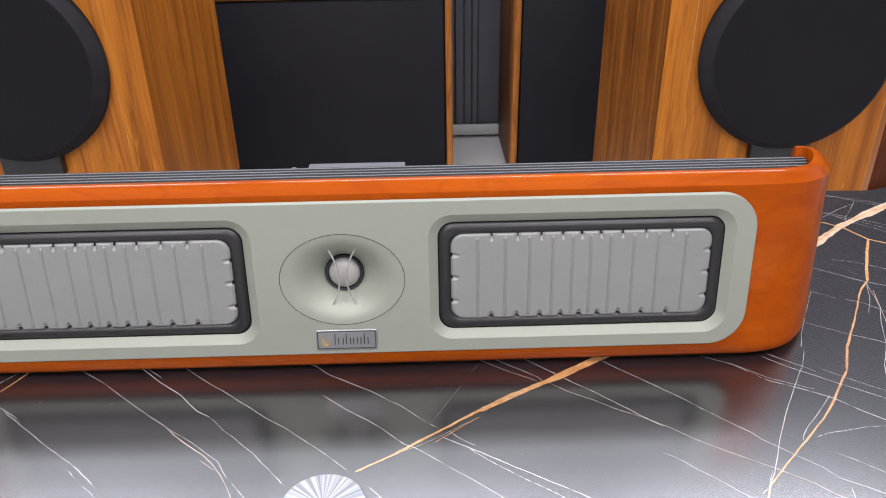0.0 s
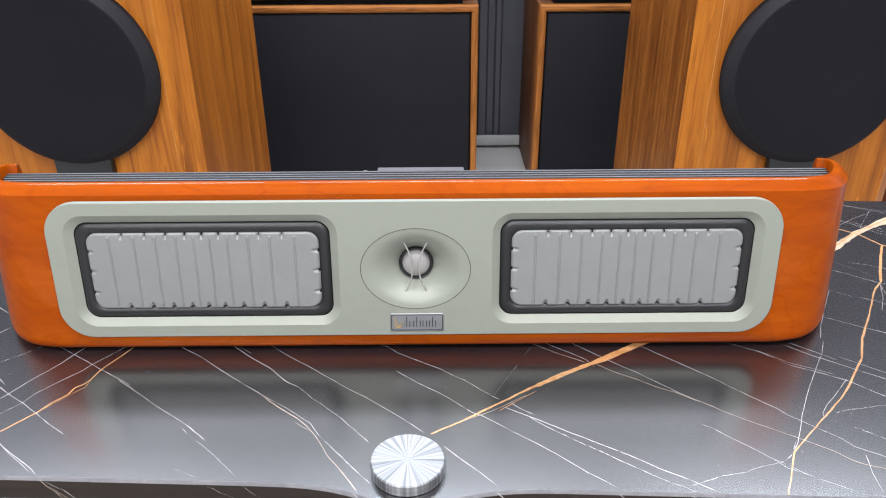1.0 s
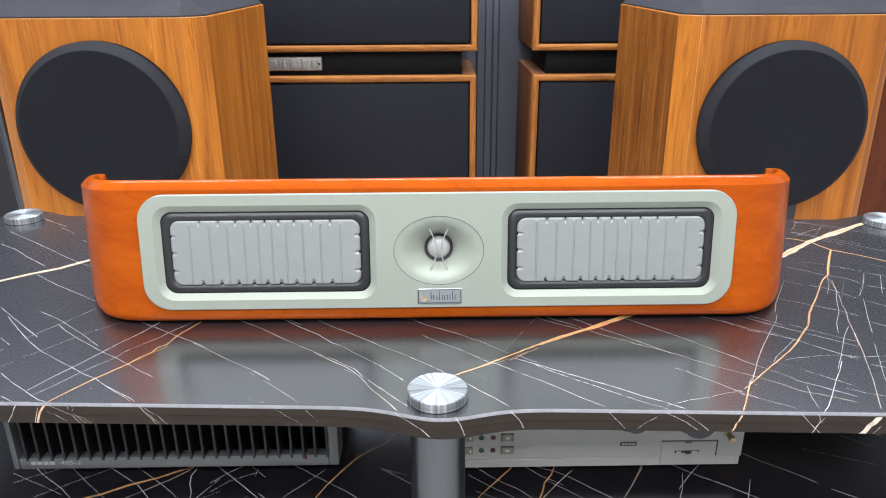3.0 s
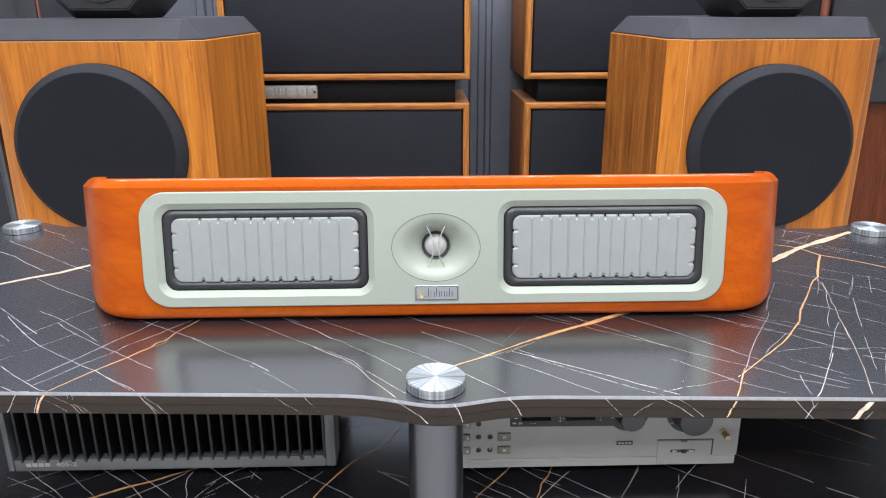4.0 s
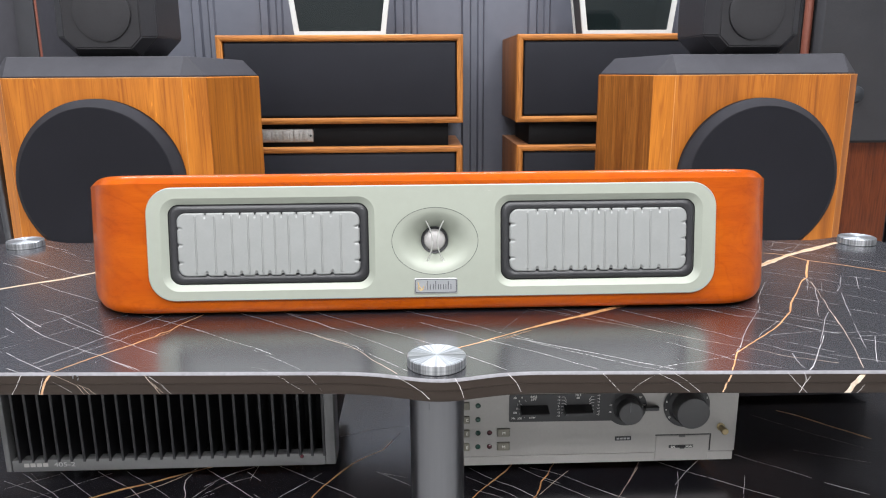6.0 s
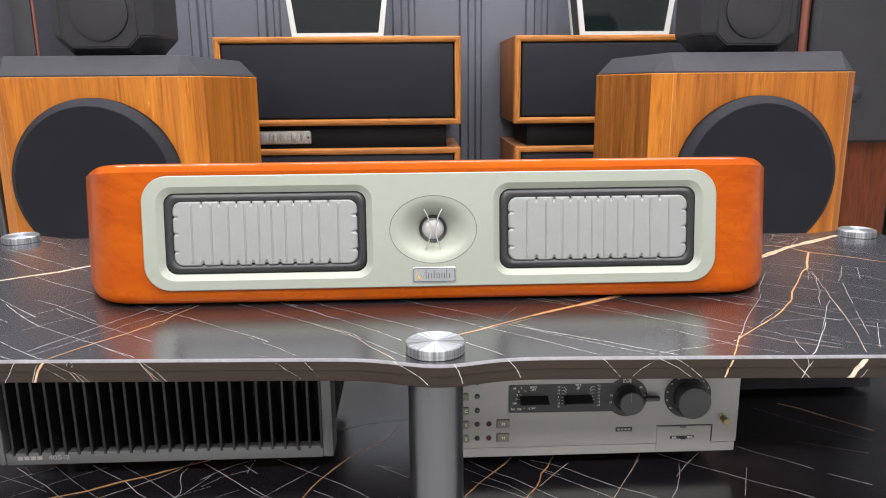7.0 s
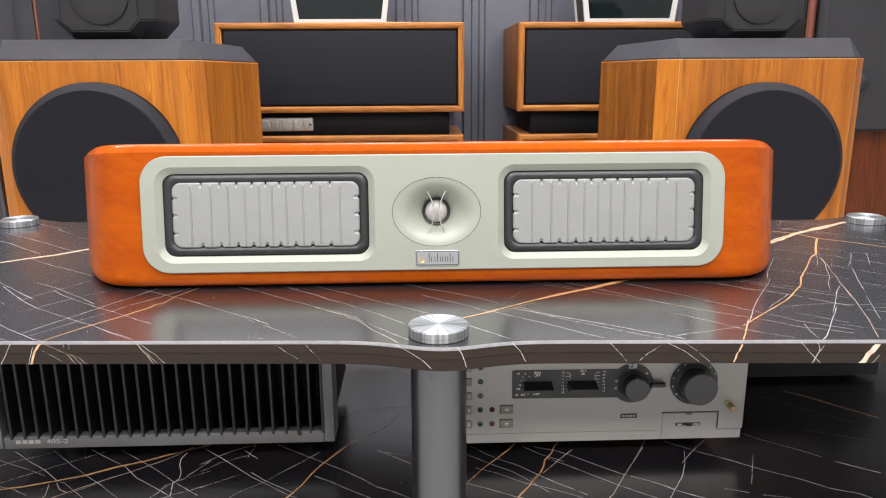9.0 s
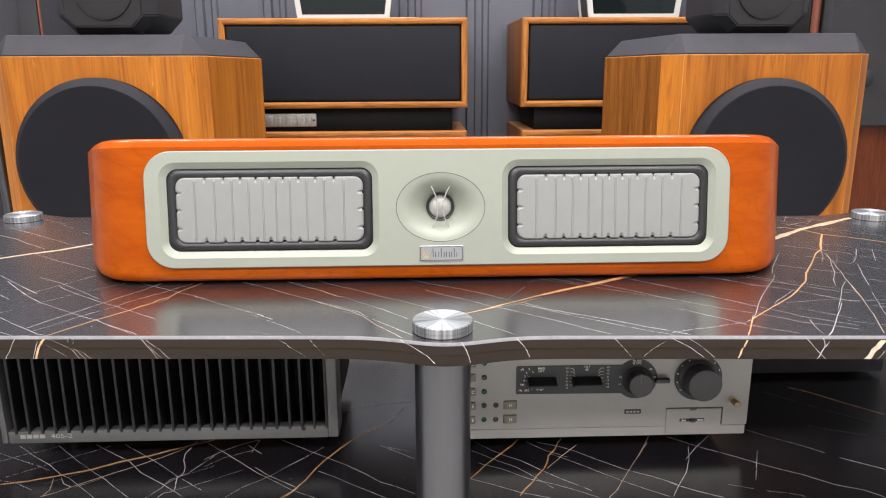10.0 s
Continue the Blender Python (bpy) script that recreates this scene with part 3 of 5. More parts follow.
vein(top, "w", 0.00034, (0.2060, 0.3481), (0.2133, 0.3434), (0.2223, 0.3336), (0.2350, 0.3211), (0.2432, 0.3125), (0.2508, 0.3063), (0.2579, 0.2995), (0.2615, 0.2968), (0.2756, 0.2882), (0.2833, 0.2830))
vein(top, "w", 0.00028, (0.2432, 0.3125), (0.2491, 0.3042), (0.2615, 0.2968))
vein(top, "d", 0.00036, (0.1816, 0.2892), (0.2030, 0.2974), (0.2180, 0.2999), (0.2361, 0.3064), (0.2507, 0.3104), (0.2576, 0.3166))
vein(top, "g", 0.00129, (0.3609, 0.4252), (0.3494, 0.4110), (0.3375, 0.3957), (0.3198, 0.3759), (0.2970, 0.3541), (0.2818, 0.3396), (0.2703, 0.3286), (0.2606, 0.3193), (0.2544, 0.3076), (0.2455, 0.2911), (0.2394, 0.2807))
vein(top, "g", 0.00205, (0.4873, 0.6275), (0.4758, 0.6091), (0.4632, 0.5871), (0.4427, 0.5487))
vein(top, "g", 0.00145, (0.4427, 0.5487), (0.4295, 0.5345), (0.4159, 0.5135), (0.3939, 0.4799), (0.3763, 0.4542), (0.3609, 0.4252))
vein(top, "w", 0.00029, (0.3868, 0.5351), (0.3666, 0.5010), (0.3509, 0.4749), (0.3413, 0.4546))
vein(top, "w", 0.00034, (0.3416, 0.4504), (0.3310, 0.4314), (0.3170, 0.4114), (0.2997, 0.3856), (0.2884, 0.3671), (0.2772, 0.3473), (0.2667, 0.3286), (0.2607, 0.3208))
vein(top, "w", 0.00024, (0.2664, 0.3301), (0.2606, 0.3215))
vein(top, "w", 0.00041, (0.3353, 0.3984), (0.3214, 0.3836), (0.3046, 0.3669), (0.2982, 0.3589), (0.2967, 0.3534))
vein(top, "f", 0.00032, (0.2747, 0.3722), (0.2791, 0.3689), (0.2878, 0.3622), (0.2985, 0.3533), (0.3052, 0.3486))
vein(top, "d", 0.00036, (0.3081, 0.3588), (0.3166, 0.3619), (0.3283, 0.3634), (0.3446, 0.3665), (0.3555, 0.3672), (0.3660, 0.3662), (0.3766, 0.3628))
vein(top, "d", 0.00036, (0.3127, 0.3438), (0.3222, 0.3369), (0.3352, 0.3250), (0.3476, 0.3135))
vein(top, "w", 0.00034, (0.3074, 0.3160), (0.3025, 0.2990), (0.3009, 0.2822))
vein(top, "w", 0.00055, (0.3575, 0.3566), (0.3462, 0.3389), (0.3337, 0.3221), (0.3188, 0.2988), (0.3102, 0.2865), (0.3021, 0.2779))
vein(top, "w", 0.00035, (0.3991, 0.4228), (0.3860, 0.4051), (0.3721, 0.3821), (0.3583, 0.3598), (0.3464, 0.3419))
vein(top, "w", 0.00035, (0.4300, 0.5049), (0.4191, 0.4841), (0.4074, 0.4570), (0.3914, 0.4306), (0.3819, 0.4088))
vein(top, "c", 0.00038, (0.4402, 0.5344), (0.4340, 0.5169), (0.4300, 0.5049), (0.4248, 0.4875), (0.4181, 0.4719), (0.4162, 0.4611), (0.4050, 0.4344), (0.3986, 0.4123), (0.3882, 0.3845))
vein(top, "w", 0.00029, (0.4408, 0.5460), (0.4326, 0.5256), (0.4166, 0.4980))
vein(top, "c", 0.00029, (0.4408, 0.5460), (0.4372, 0.5344), (0.4348, 0.5219), (0.4299, 0.5037))
vein(top, "f", 0.00029, (0.4512, 0.5304), (0.4394, 0.5096), (0.4264, 0.4874))
vein(top, "w", 0.00034, (0.2619, 0.4483), (0.2835, 0.4359), (0.3012, 0.4201), (0.3137, 0.4133), (0.3276, 0.4057))
vein(top, "w", 0.00038, (0.2800, 0.4380), (0.3000, 0.4173), (0.3217, 0.4049), (0.3365, 0.3957), (0.3488, 0.3824), (0.3660, 0.3662), (0.3743, 0.3596))
vein(top, "w", 0.00034, (0.3035, 0.4478), (0.3094, 0.4426), (0.3216, 0.4315), (0.3322, 0.4236), (0.3479, 0.4111), (0.3594, 0.4035), (0.3867, 0.3820))
vein(top, "w", 0.00031, (0.3119, 0.4487), (0.3212, 0.4405), (0.3331, 0.4304), (0.3393, 0.4244))
vein(top, "w", 0.00031, (0.3432, 0.4283), (0.3551, 0.4185), (0.3688, 0.4071), (0.3921, 0.3915))
vein(top, "w", 0.00038, (0.3592, 0.4883), (0.3835, 0.4723), (0.4042, 0.4602), (0.4221, 0.4443))
vein(top, "w", 0.00029, (0.3862, 0.5351), (0.4027, 0.5223))
vein(top, "w", 0.00029, (0.4079, 0.5210), (0.4217, 0.5134), (0.4305, 0.5025), (0.4441, 0.4838))
vein(top, "w", 0.00032, (0.4057, 0.5750), (0.4197, 0.5651), (0.4304, 0.5555), (0.4397, 0.5487), (0.4583, 0.5393), (0.4673, 0.5252))
vein(top, "f", 0.00036, (0.4141, 0.5906), (0.4240, 0.5833), (0.4318, 0.5761), (0.4431, 0.5553))
vein(top, "d", 0.00036, (0.4311, 0.5890), (0.4472, 0.5844), (0.4641, 0.5743), (0.4861, 0.5588))
vein(top, "g", 0.00150, (0.4460, 0.6720), (0.4620, 0.6650), (0.4750, 0.6530), (0.4860, 0.6270), (0.5070, 0.6120), (0.5260, 0.5950), (0.5510, 0.5680), (0.5670, 0.5480))
vein(top, "w", 0.00029, (0.4889, 0.7326), (0.5080, 0.7265), (0.5345, 0.7128), (0.5616, 0.6940))
vein(top, "w", 0.00029, (0.4677, 0.6936), (0.4817, 0.6844), (0.4967, 0.6737), (0.5349, 0.6461))
vein(top, "w", 0.00026, (0.4666, 0.6776), (0.4934, 0.6968), (0.5161, 0.7094))
vein(top, "w", 0.00023, (0.5190, 0.7149), (0.4869, 0.6721))
vein(top, "w", 0.00029, (0.4800, 0.6809), (0.4909, 0.6635), (0.5050, 0.6498), (0.5242, 0.6270))
vein(top, "c", 0.00029, (0.4936, 0.7365), (0.4789, 0.7099), (0.4719, 0.7026))
vein(top, "w", 0.00034, (0.4483, 0.4851), (0.4295, 0.4444), (0.4148, 0.4095))
vein(top, "w", 0.00034, (0.4044, 0.3880), (0.3884, 0.3501), (0.3771, 0.3232))
vein(top, "f", 0.00036, (0.4820, 0.5454), (0.4659, 0.5203), (0.4475, 0.4921))
vein(top, "w", 0.00035, (0.5031, 0.5497), (0.4909, 0.5266), (0.4758, 0.4977))
vein(top, "c", 0.00046, (0.3980, 0.4103), (0.3830, 0.3667), (0.3642, 0.3166), (0.3491, 0.2809))
vein(top, "d", 0.00036, (0.3375, 0.3122), (0.3512, 0.3032))
vein(top, "d", 0.00036, (0.3665, 0.3625), (0.4028, 0.3641))
vein(top, "w", 0.00067, (-0.5562, 0.6780), (-0.5261, 0.6573), (-0.4955, 0.6285), (-0.4619, 0.6010))
vein(top, "w", 0.00037, (-0.5697, 0.7264), (-0.5281, 0.6929), (-0.4810, 0.6549), (-0.4468, 0.6259), (-0.4079, 0.5982))
vein(top, "w", 0.00037, (-0.5580, 0.7861), (-0.5262, 0.7608), (-0.5032, 0.7445))
vein(top, "w", 0.00037, (-0.5085, 0.7411), (-0.4782, 0.7142))
vein(top, "w", 0.00037, (-0.4576, 0.6890), (-0.4421, 0.6783))
vein(top, "w", 0.00037, (-0.4610, 0.5767), (-0.4220, 0.5443), (-0.3924, 0.5237), (-0.3599, 0.4994))
vein(top, "w", 0.00044, (-0.4524, 0.4869), (-0.4295, 0.4652), (-0.4078, 0.4446), (-0.3821, 0.4212))
vein(top, "w", 0.00044, (-0.4335, 0.4654), (-0.4067, 0.4352), (-0.3861, 0.4126), (-0.3637, 0.3912))
vein(top, "w", 0.00037, (-0.4158, 0.4193), (-0.3991, 0.4046))
vein(top, "f", 0.00032, (-0.3951, 0.4635), (-0.3877, 0.4836), (-0.3809, 0.5072))
vein(top, "w", 0.00041, (-0.3799, 0.3532), (-0.3624, 0.3381), (-0.3442, 0.3235), (-0.3263, 0.3096), (-0.3173, 0.3060))
vein(top, "d", 0.00032, (-0.3599, 0.3163), (-0.3458, 0.3073), (-0.3318, 0.3067))
vein(top, "w", 0.00034, (0.5460, 0.5990), (0.5620, 0.5850), (0.5770, 0.5720), (0.5810, 0.5690))
vein(top, "w", 0.00030, (0.4890, 0.5540), (0.5060, 0.5440), (0.5140, 0.5390))
vein(top, "w", 0.00034, (0.4700, 0.5190), (0.4890, 0.5090), (0.5000, 0.4870), (0.5110, 0.4730))
vein(top, "d", 0.00034, (0.4490, 0.4790), (0.4620, 0.4660), (0.4730, 0.4510), (0.4830, 0.4380), (0.4860, 0.4340))
vein(top, "w", 0.00034, (0.4250, 0.4320), (0.4380, 0.4200), (0.4500, 0.4080), (0.4620, 0.3980))
vein(top, "f", 0.00034, (0.5050, 0.5830), (0.5200, 0.5700), (0.5360, 0.5540), (0.5390, 0.5490))
vein(top, "w", 0.00034, (0.4050, 0.3650), (0.4160, 0.3540), (0.4270, 0.3450))
vein(top, "w", 0.00034, (0.3800, 0.3500), (0.3930, 0.3420), (0.4060, 0.3320), (0.4140, 0.3250))
vein(top, "d", 0.00034, (0.3510, 0.3040), (0.3640, 0.2980), (0.3760, 0.2910), (0.3870, 0.2840))
vein(top, "d", 0.00034, (0.3900, 0.3540), (0.4080, 0.3540), (0.4160, 0.3540))
vein(top, "w", 0.00036, (0.4030, 0.3520), (0.3730, 0.3010), (0.3670, 0.2910))
vein(top, "w", 0.00041, (-0.4170, 0.3680), (-0.4080, 0.3820), (-0.4010, 0.3980))
vein(top, "d", 0.00034, (-0.4040, 0.3450), (-0.3950, 0.3570), (-0.3840, 0.3680), (-0.3790, 0.3740))
vein(top, "w", 0.00041, (-0.4690, 0.4600), (-0.4370, 0.4350), (-0.4290, 0.4290))
vein(top, "w", 0.00043, (-0.5120, 0.5350), (-0.4750, 0.5040), (-0.4660, 0.4970))
vein(top, "w", 0.00041, (-0.4080, 0.3700), (-0.3840, 0.3540))
vein(top, "w", 0.00048, (-0.6170, 0.7330), (-0.5720, 0.6950))
vein(shelf, "g", 0.00272, (-0.4348, 0.4024), (-0.4100, 0.4075), (-0.3828, 0.4167), (-0.3572, 0.4263), (-0.3327, 0.4408), (-0.3053, 0.4522), (-0.2891, 0.4621), (-0.2720, 0.4710), (-0.2469, 0.4835))
vein(shelf, "c", 0.00114, (-0.3849, 0.3789), (-0.3723, 0.3860), (-0.3596, 0.3973), (-0.3399, 0.4118), (-0.3167, 0.4290), (-0.2922, 0.4482), (-0.2773, 0.4628), (-0.2645, 0.4805))
vein(shelf, "c", 0.00062, (-0.3593, 0.3943), (-0.3472, 0.4029), (-0.3372, 0.4107))
vein(shelf, "w", 0.00057, (-0.4551, 0.4787), (-0.4223, 0.4513), (-0.4043, 0.4381), (-0.3838, 0.4189), (-0.3713, 0.4111), (-0.3315, 0.3748))
vein(shelf, "w", 0.00057, (-0.4144, 0.4794), (-0.3830, 0.4496), (-0.3572, 0.4263), (-0.3338, 0.4064), (-0.2991, 0.3735))
vein(shelf, "w", 0.00062, (-0.3736, 0.4789), (-0.3473, 0.4586), (-0.3227, 0.4403), (-0.3033, 0.4188), (-0.2824, 0.4023), (-0.2652, 0.3885), (-0.2452, 0.3713))
vein(shelf, "d", 0.00057, (-0.3415, 0.4776), (-0.3146, 0.4549), (-0.2925, 0.4368), (-0.2651, 0.4109), (-0.2329, 0.3842))
vein(shelf, "d", 0.00057, (-0.4680, 0.4636), (-0.4383, 0.4485), (-0.4201, 0.4388), (-0.3983, 0.4270))
vein(shelf, "d", 0.00052, (-0.4590, 0.4471), (-0.4432, 0.4579), (-0.4244, 0.4677), (-0.4108, 0.4768))
vein(shelf, "d", 0.00057, (-0.4365, 0.4158), (-0.4132, 0.4330), (-0.3850, 0.4543), (-0.3555, 0.4745))
vein(shelf, "w", 0.00083, (-0.2670, 0.4683), (-0.2703, 0.4554), (-0.2678, 0.4414), (-0.2616, 0.4267), (-0.2600, 0.4159), (-0.2638, 0.4066), (-0.2603, 0.3903), (-0.2597, 0.3834), (-0.2681, 0.3808), (-0.2722, 0.3724))
vein(shelf, "c", 0.00073, (-0.3871, 0.4117), (-0.3839, 0.4013), (-0.3808, 0.3903), (-0.3831, 0.3807))
vein(shelf, "c", 0.00073, (-0.3808, 0.4135), (-0.3727, 0.4009), (-0.3616, 0.3944))
vein(shelf, "d", 0.00057, (-0.2830, 0.3728), (-0.2730, 0.3908), (-0.2701, 0.4038), (-0.2554, 0.4157), (-0.2378, 0.4494))
vein(shelf, "w", 0.00052, (-0.2636, 0.3835), (-0.2446, 0.3926), (-0.2257, 0.4040))
vein(shelf, "d", 0.00052, (-0.2717, 0.3968), (-0.2612, 0.4107), (-0.2323, 0.4288))
vein(shelf, "d", 0.00052, (-0.4393, 0.4108), (-0.4213, 0.4049), (-0.3978, 0.3910))
vein(shelf, "f", 0.00052, (-0.4458, 0.4783), (-0.4299, 0.4620))
vein(shelf, "f", 0.00052, (-0.3923, 0.4017), (-0.3739, 0.4132), (-0.3568, 0.4253))
vein(shelf, "g", 0.00209, (-0.0486, 0.5329), (-0.0595, 0.5110), (-0.0773, 0.4970), (-0.0920, 0.4821), (-0.1090, 0.4557), (-0.1195, 0.4375), (-0.1277, 0.4201), (-0.1348, 0.3982), (-0.1449, 0.3787), (-0.1548, 0.3676))
vein(shelf, "f", 0.00094, (-0.0275, 0.5694), (-0.0495, 0.5673), (-0.0740, 0.5622), (-0.1132, 0.5459))
vein(shelf, "f", 0.00125, (-0.0396, 0.5531), (-0.0486, 0.5329))
vein(shelf, "c", 0.00062, (-0.1404, 0.3844), (-0.1477, 0.3730), (-0.1521, 0.3675))
vein(shelf, "w", 0.00062, (-0.2532, 0.4776), (-0.2279, 0.4548), (-0.2085, 0.4356), (-0.1851, 0.4128), (-0.1684, 0.3996), (-0.1452, 0.3807), (-0.1204, 0.3662))
vein(shelf, "w", 0.00052, (-0.1905, 0.4249), (-0.1721, 0.4070), (-0.1404, 0.3844))
vein(shelf, "w", 0.00062, (-0.1729, 0.4804), (-0.1533, 0.4660), (-0.1336, 0.4508), (-0.1174, 0.4397), (-0.0952, 0.4231), (-0.0774, 0.4084), (-0.0606, 0.3911), (-0.0443, 0.3824), (-0.0261, 0.3690))
vein(shelf, "w", 0.00062, (-0.1247, 0.4146), (-0.1093, 0.4044), (-0.0840, 0.3851), (-0.0534, 0.3635))
vein(shelf, "d", 0.00057, (-0.2081, 0.3698), (-0.1937, 0.3886), (-0.1734, 0.4050), (-0.1606, 0.4215), (-0.1428, 0.4408), (-0.1244, 0.4636))
vein(shelf, "w", 0.00052, (-0.2474, 0.4417), (-0.2309, 0.4596), (-0.2169, 0.4711), (-0.1984, 0.4815))
vein(shelf, "d", 0.00052, (-0.2433, 0.4271), (-0.2270, 0.4443), (-0.1992, 0.4595))
vein(shelf, "d", 0.00052, (-0.2349, 0.3973), (-0.2180, 0.4089), (-0.2009, 0.4199))
vein(shelf, "d", 0.00052, (-0.1971, 0.4815), (-0.1989, 0.4667), (-0.2004, 0.4513))
vein(shelf, "w", 0.00052, (-0.2068, 0.4695), (-0.1890, 0.4508))
vein(shelf, "w", 0.00062, (-0.0643, 0.4635), (-0.0462, 0.4495), (-0.0263, 0.4337))
vein(shelf, "d", 0.00052, (-0.0599, 0.4609), (-0.0294, 0.4488))
vein(shelf, "g", 0.00157, (0.0864, 0.4720), (0.0793, 0.4599), (0.0644, 0.4414), (0.0462, 0.4195), (0.0287, 0.3936))
vein(shelf, "g", 0.00135, (0.1337, 0.4713), (0.1283, 0.4628), (0.1226, 0.4484), (0.1130, 0.4347), (0.1093, 0.4202), (0.1046, 0.4094))
vein(shelf, "g", 0.00177, (0.1046, 0.4094), (0.0950, 0.3960), (0.0895, 0.3860), (0.0806, 0.3744), (0.0734, 0.3621))
vein(shelf, "c", 0.00073, (0.1473, 0.4558), (0.1264, 0.4330), (0.1069, 0.4093))
vein(shelf, "w", 0.00083, (0.0287, 0.3936), (0.0486, 0.3836), (0.0742, 0.3678), (0.1034, 0.3571))
vein(shelf, "w", 0.00052, (0.0326, 0.4498), (0.0532, 0.4315), (0.0764, 0.4138), (0.0930, 0.3940), (0.1079, 0.3733))
vein(shelf, "w", 0.00062, (0.0381, 0.4666), (0.0549, 0.4489), (0.0696, 0.4354), (0.0822, 0.4269), (0.0989, 0.4097), (0.1154, 0.3931), (0.1312, 0.3792), (0.1436, 0.3679))
vein(shelf, "w", 0.00057, (0.0390, 0.4231), (0.0610, 0.4112), (0.0869, 0.3912), (0.1093, 0.3811), (0.1291, 0.3695), (0.1493, 0.3553))
vein(shelf, "w", 0.00052, (0.0935, 0.4655), (0.1108, 0.4465), (0.1342, 0.4304))
vein(shelf, "w", 0.00073, (0.1056, 0.4637), (0.1268, 0.4543), (0.1443, 0.4416), (0.1641, 0.4235), (0.1864, 0.4039), (0.2091, 0.3913), (0.2302, 0.3752))
vein(shelf, "w", 0.00062, (0.1156, 0.4393), (0.1331, 0.4248), (0.1554, 0.4041), (0.1785, 0.3833), (0.1984, 0.3676), (0.2160, 0.3544))
vein(shelf, "c", 0.00052, (0.2311, 0.4723), (0.2166, 0.4469), (0.2054, 0.4275))
vein(shelf, "c", 0.00073, (0.2251, 0.4587), (0.2073, 0.4297), (0.1895, 0.4027), (0.1766, 0.3824), (0.1685, 0.3688), (0.1573, 0.3549))
vein(shelf, "w", 0.00073, (0.2506, 0.4702), (0.2771, 0.4468), (0.3068, 0.4255), (0.3345, 0.4043), (0.3625, 0.3861), (0.3827, 0.3689), (0.4059, 0.3582), (0.4182, 0.3453))
vein(shelf, "w", 0.00062, (0.3440, 0.4818), (0.3596, 0.4669), (0.3825, 0.4496), (0.4056, 0.4283))
vein(shelf, "w", 0.00083, (0.4147, 0.4187), (0.4337, 0.4045), (0.4490, 0.3941))
vein(shelf, "g", 0.00272, (0.4449, 0.5894), (0.4650, 0.5736), (0.4922, 0.5423), (0.5071, 0.5266), (0.5219, 0.5099))
vein(shelf, "w", 0.00083, (0.2212, 0.3816), (0.2301, 0.3732), (0.2456, 0.3628), (0.2663, 0.3515))
vein(shelf, "w", 0.00052, (0.2974, 0.4708), (0.2753, 0.4468), (0.2538, 0.4209))
vein(shelf, "w", 0.00062, (0.2662, 0.4472), (0.2569, 0.4196), (0.2464, 0.3971), (0.2297, 0.3722), (0.2181, 0.3544))
vein(shelf, "d", 0.00052, (0.3366, 0.4359), (0.3233, 0.4091), (0.3095, 0.3800))
vein(shelf, "d", 0.00062, (0.2791, 0.3732), (0.3007, 0.3654))
vein(shelf, "d", 0.00062, (0.3103, 0.3611), (0.3317, 0.3564), (0.3438, 0.3502))
vein(shelf, "f", 0.00062, (0.4069, 0.5794), (0.4336, 0.5510), (0.4589, 0.5257), (0.5058, 0.4842))
vein(shelf, "f", 0.00062, (0.4155, 0.4881), (0.4519, 0.4720), (0.4882, 0.4564))
vein(top, "G", 0.00535, (-0.501, 0.549), (-0.488, 0.561), (-0.466, 0.578), (-0.441, 0.594), (-0.419, 0.618), (-0.404, 0.636))
vein(top, "g", 0.00188, (0.014, 0.34), (0.035, 0.353), (0.061, 0.371), (0.094, 0.394), (0.117, 0.407))
vein(top, "g", 0.00513, (0.094, 0.393), (0.117, 0.408), (0.152, 0.427), (0.184, 0.447), (0.204, 0.459))
vein(top, "g", 0.00041, (0.063, 0.364), (0.093, 0.387))
vein(top, "c", 0.00032, (0.035, 0.352), (0.063, 0.367), (0.085, 0.382))
vein(top, "w", 0.00028, (0.488, 0.556), (0.463, 0.513), (0.448, 0.493))
vein(top, "G", 0.00891, (0.398, 0.594), (0.419, 0.61), (0.475, 0.657), (0.528, 0.691), (0.58, 0.725))
vein(top, "g", 0.00076, (0.515, 0.679), (0.577, 0.725))
vein(top, "w", 0.00028, (0.488, 0.738), (0.568, 0.684))
vein(top, "w", 0.00028, (0.467, 0.692), (0.542, 0.628), (0.591, 0.587))
edge_vein("w", 0.00042, (-0.3433, 0.1025), (-0.3482, 0.5252), (-0.3542, 0.9748))
edge_vein("g", 0.00198, (-0.3197, 0.1028), (-0.3241, 0.3841), (-0.3266, 0.6196), (-0.3294, 0.9746))
edge_vein("w", 0.00038, (-0.3254, 0.2198), (-0.3281, 0.5253), (-0.3317, 0.9746))
edge_vein("d", 0.00042, (-0.3194, 0.3372), (-0.3098, 0.6668), (-0.3039, 0.8559))
edge_vein("c", 0.00042, (-0.3169, 0.0795), (-0.3079, 0.2903), (-0.3007, 0.4783), (-0.2967, 0.7140), (-0.2937, 0.9743))
edge_vein("c", 0.00038, (-0.2972, 0.5489), (-0.2894, 0.7140), (-0.2846, 0.9743))
edge_vein("c", 0.00038, (-0.2993, 0.4783), (-0.2947, 0.6196), (-0.2892, 0.9743))
edge_vein("c", 0.00047, (-0.2416, 0.1037), (-0.2346, 0.6196), (-0.2307, 0.9738))
edge_vein("c", 0.00038, (-0.2368, 0.3846), (-0.2324, 0.6667), (-0.2279, 0.9028))
edge_vein("w", 0.00038, (-0.2381, 0.1505), (-0.2289, 0.5255), (-0.2248, 0.7610), (-0.2212, 0.9738))
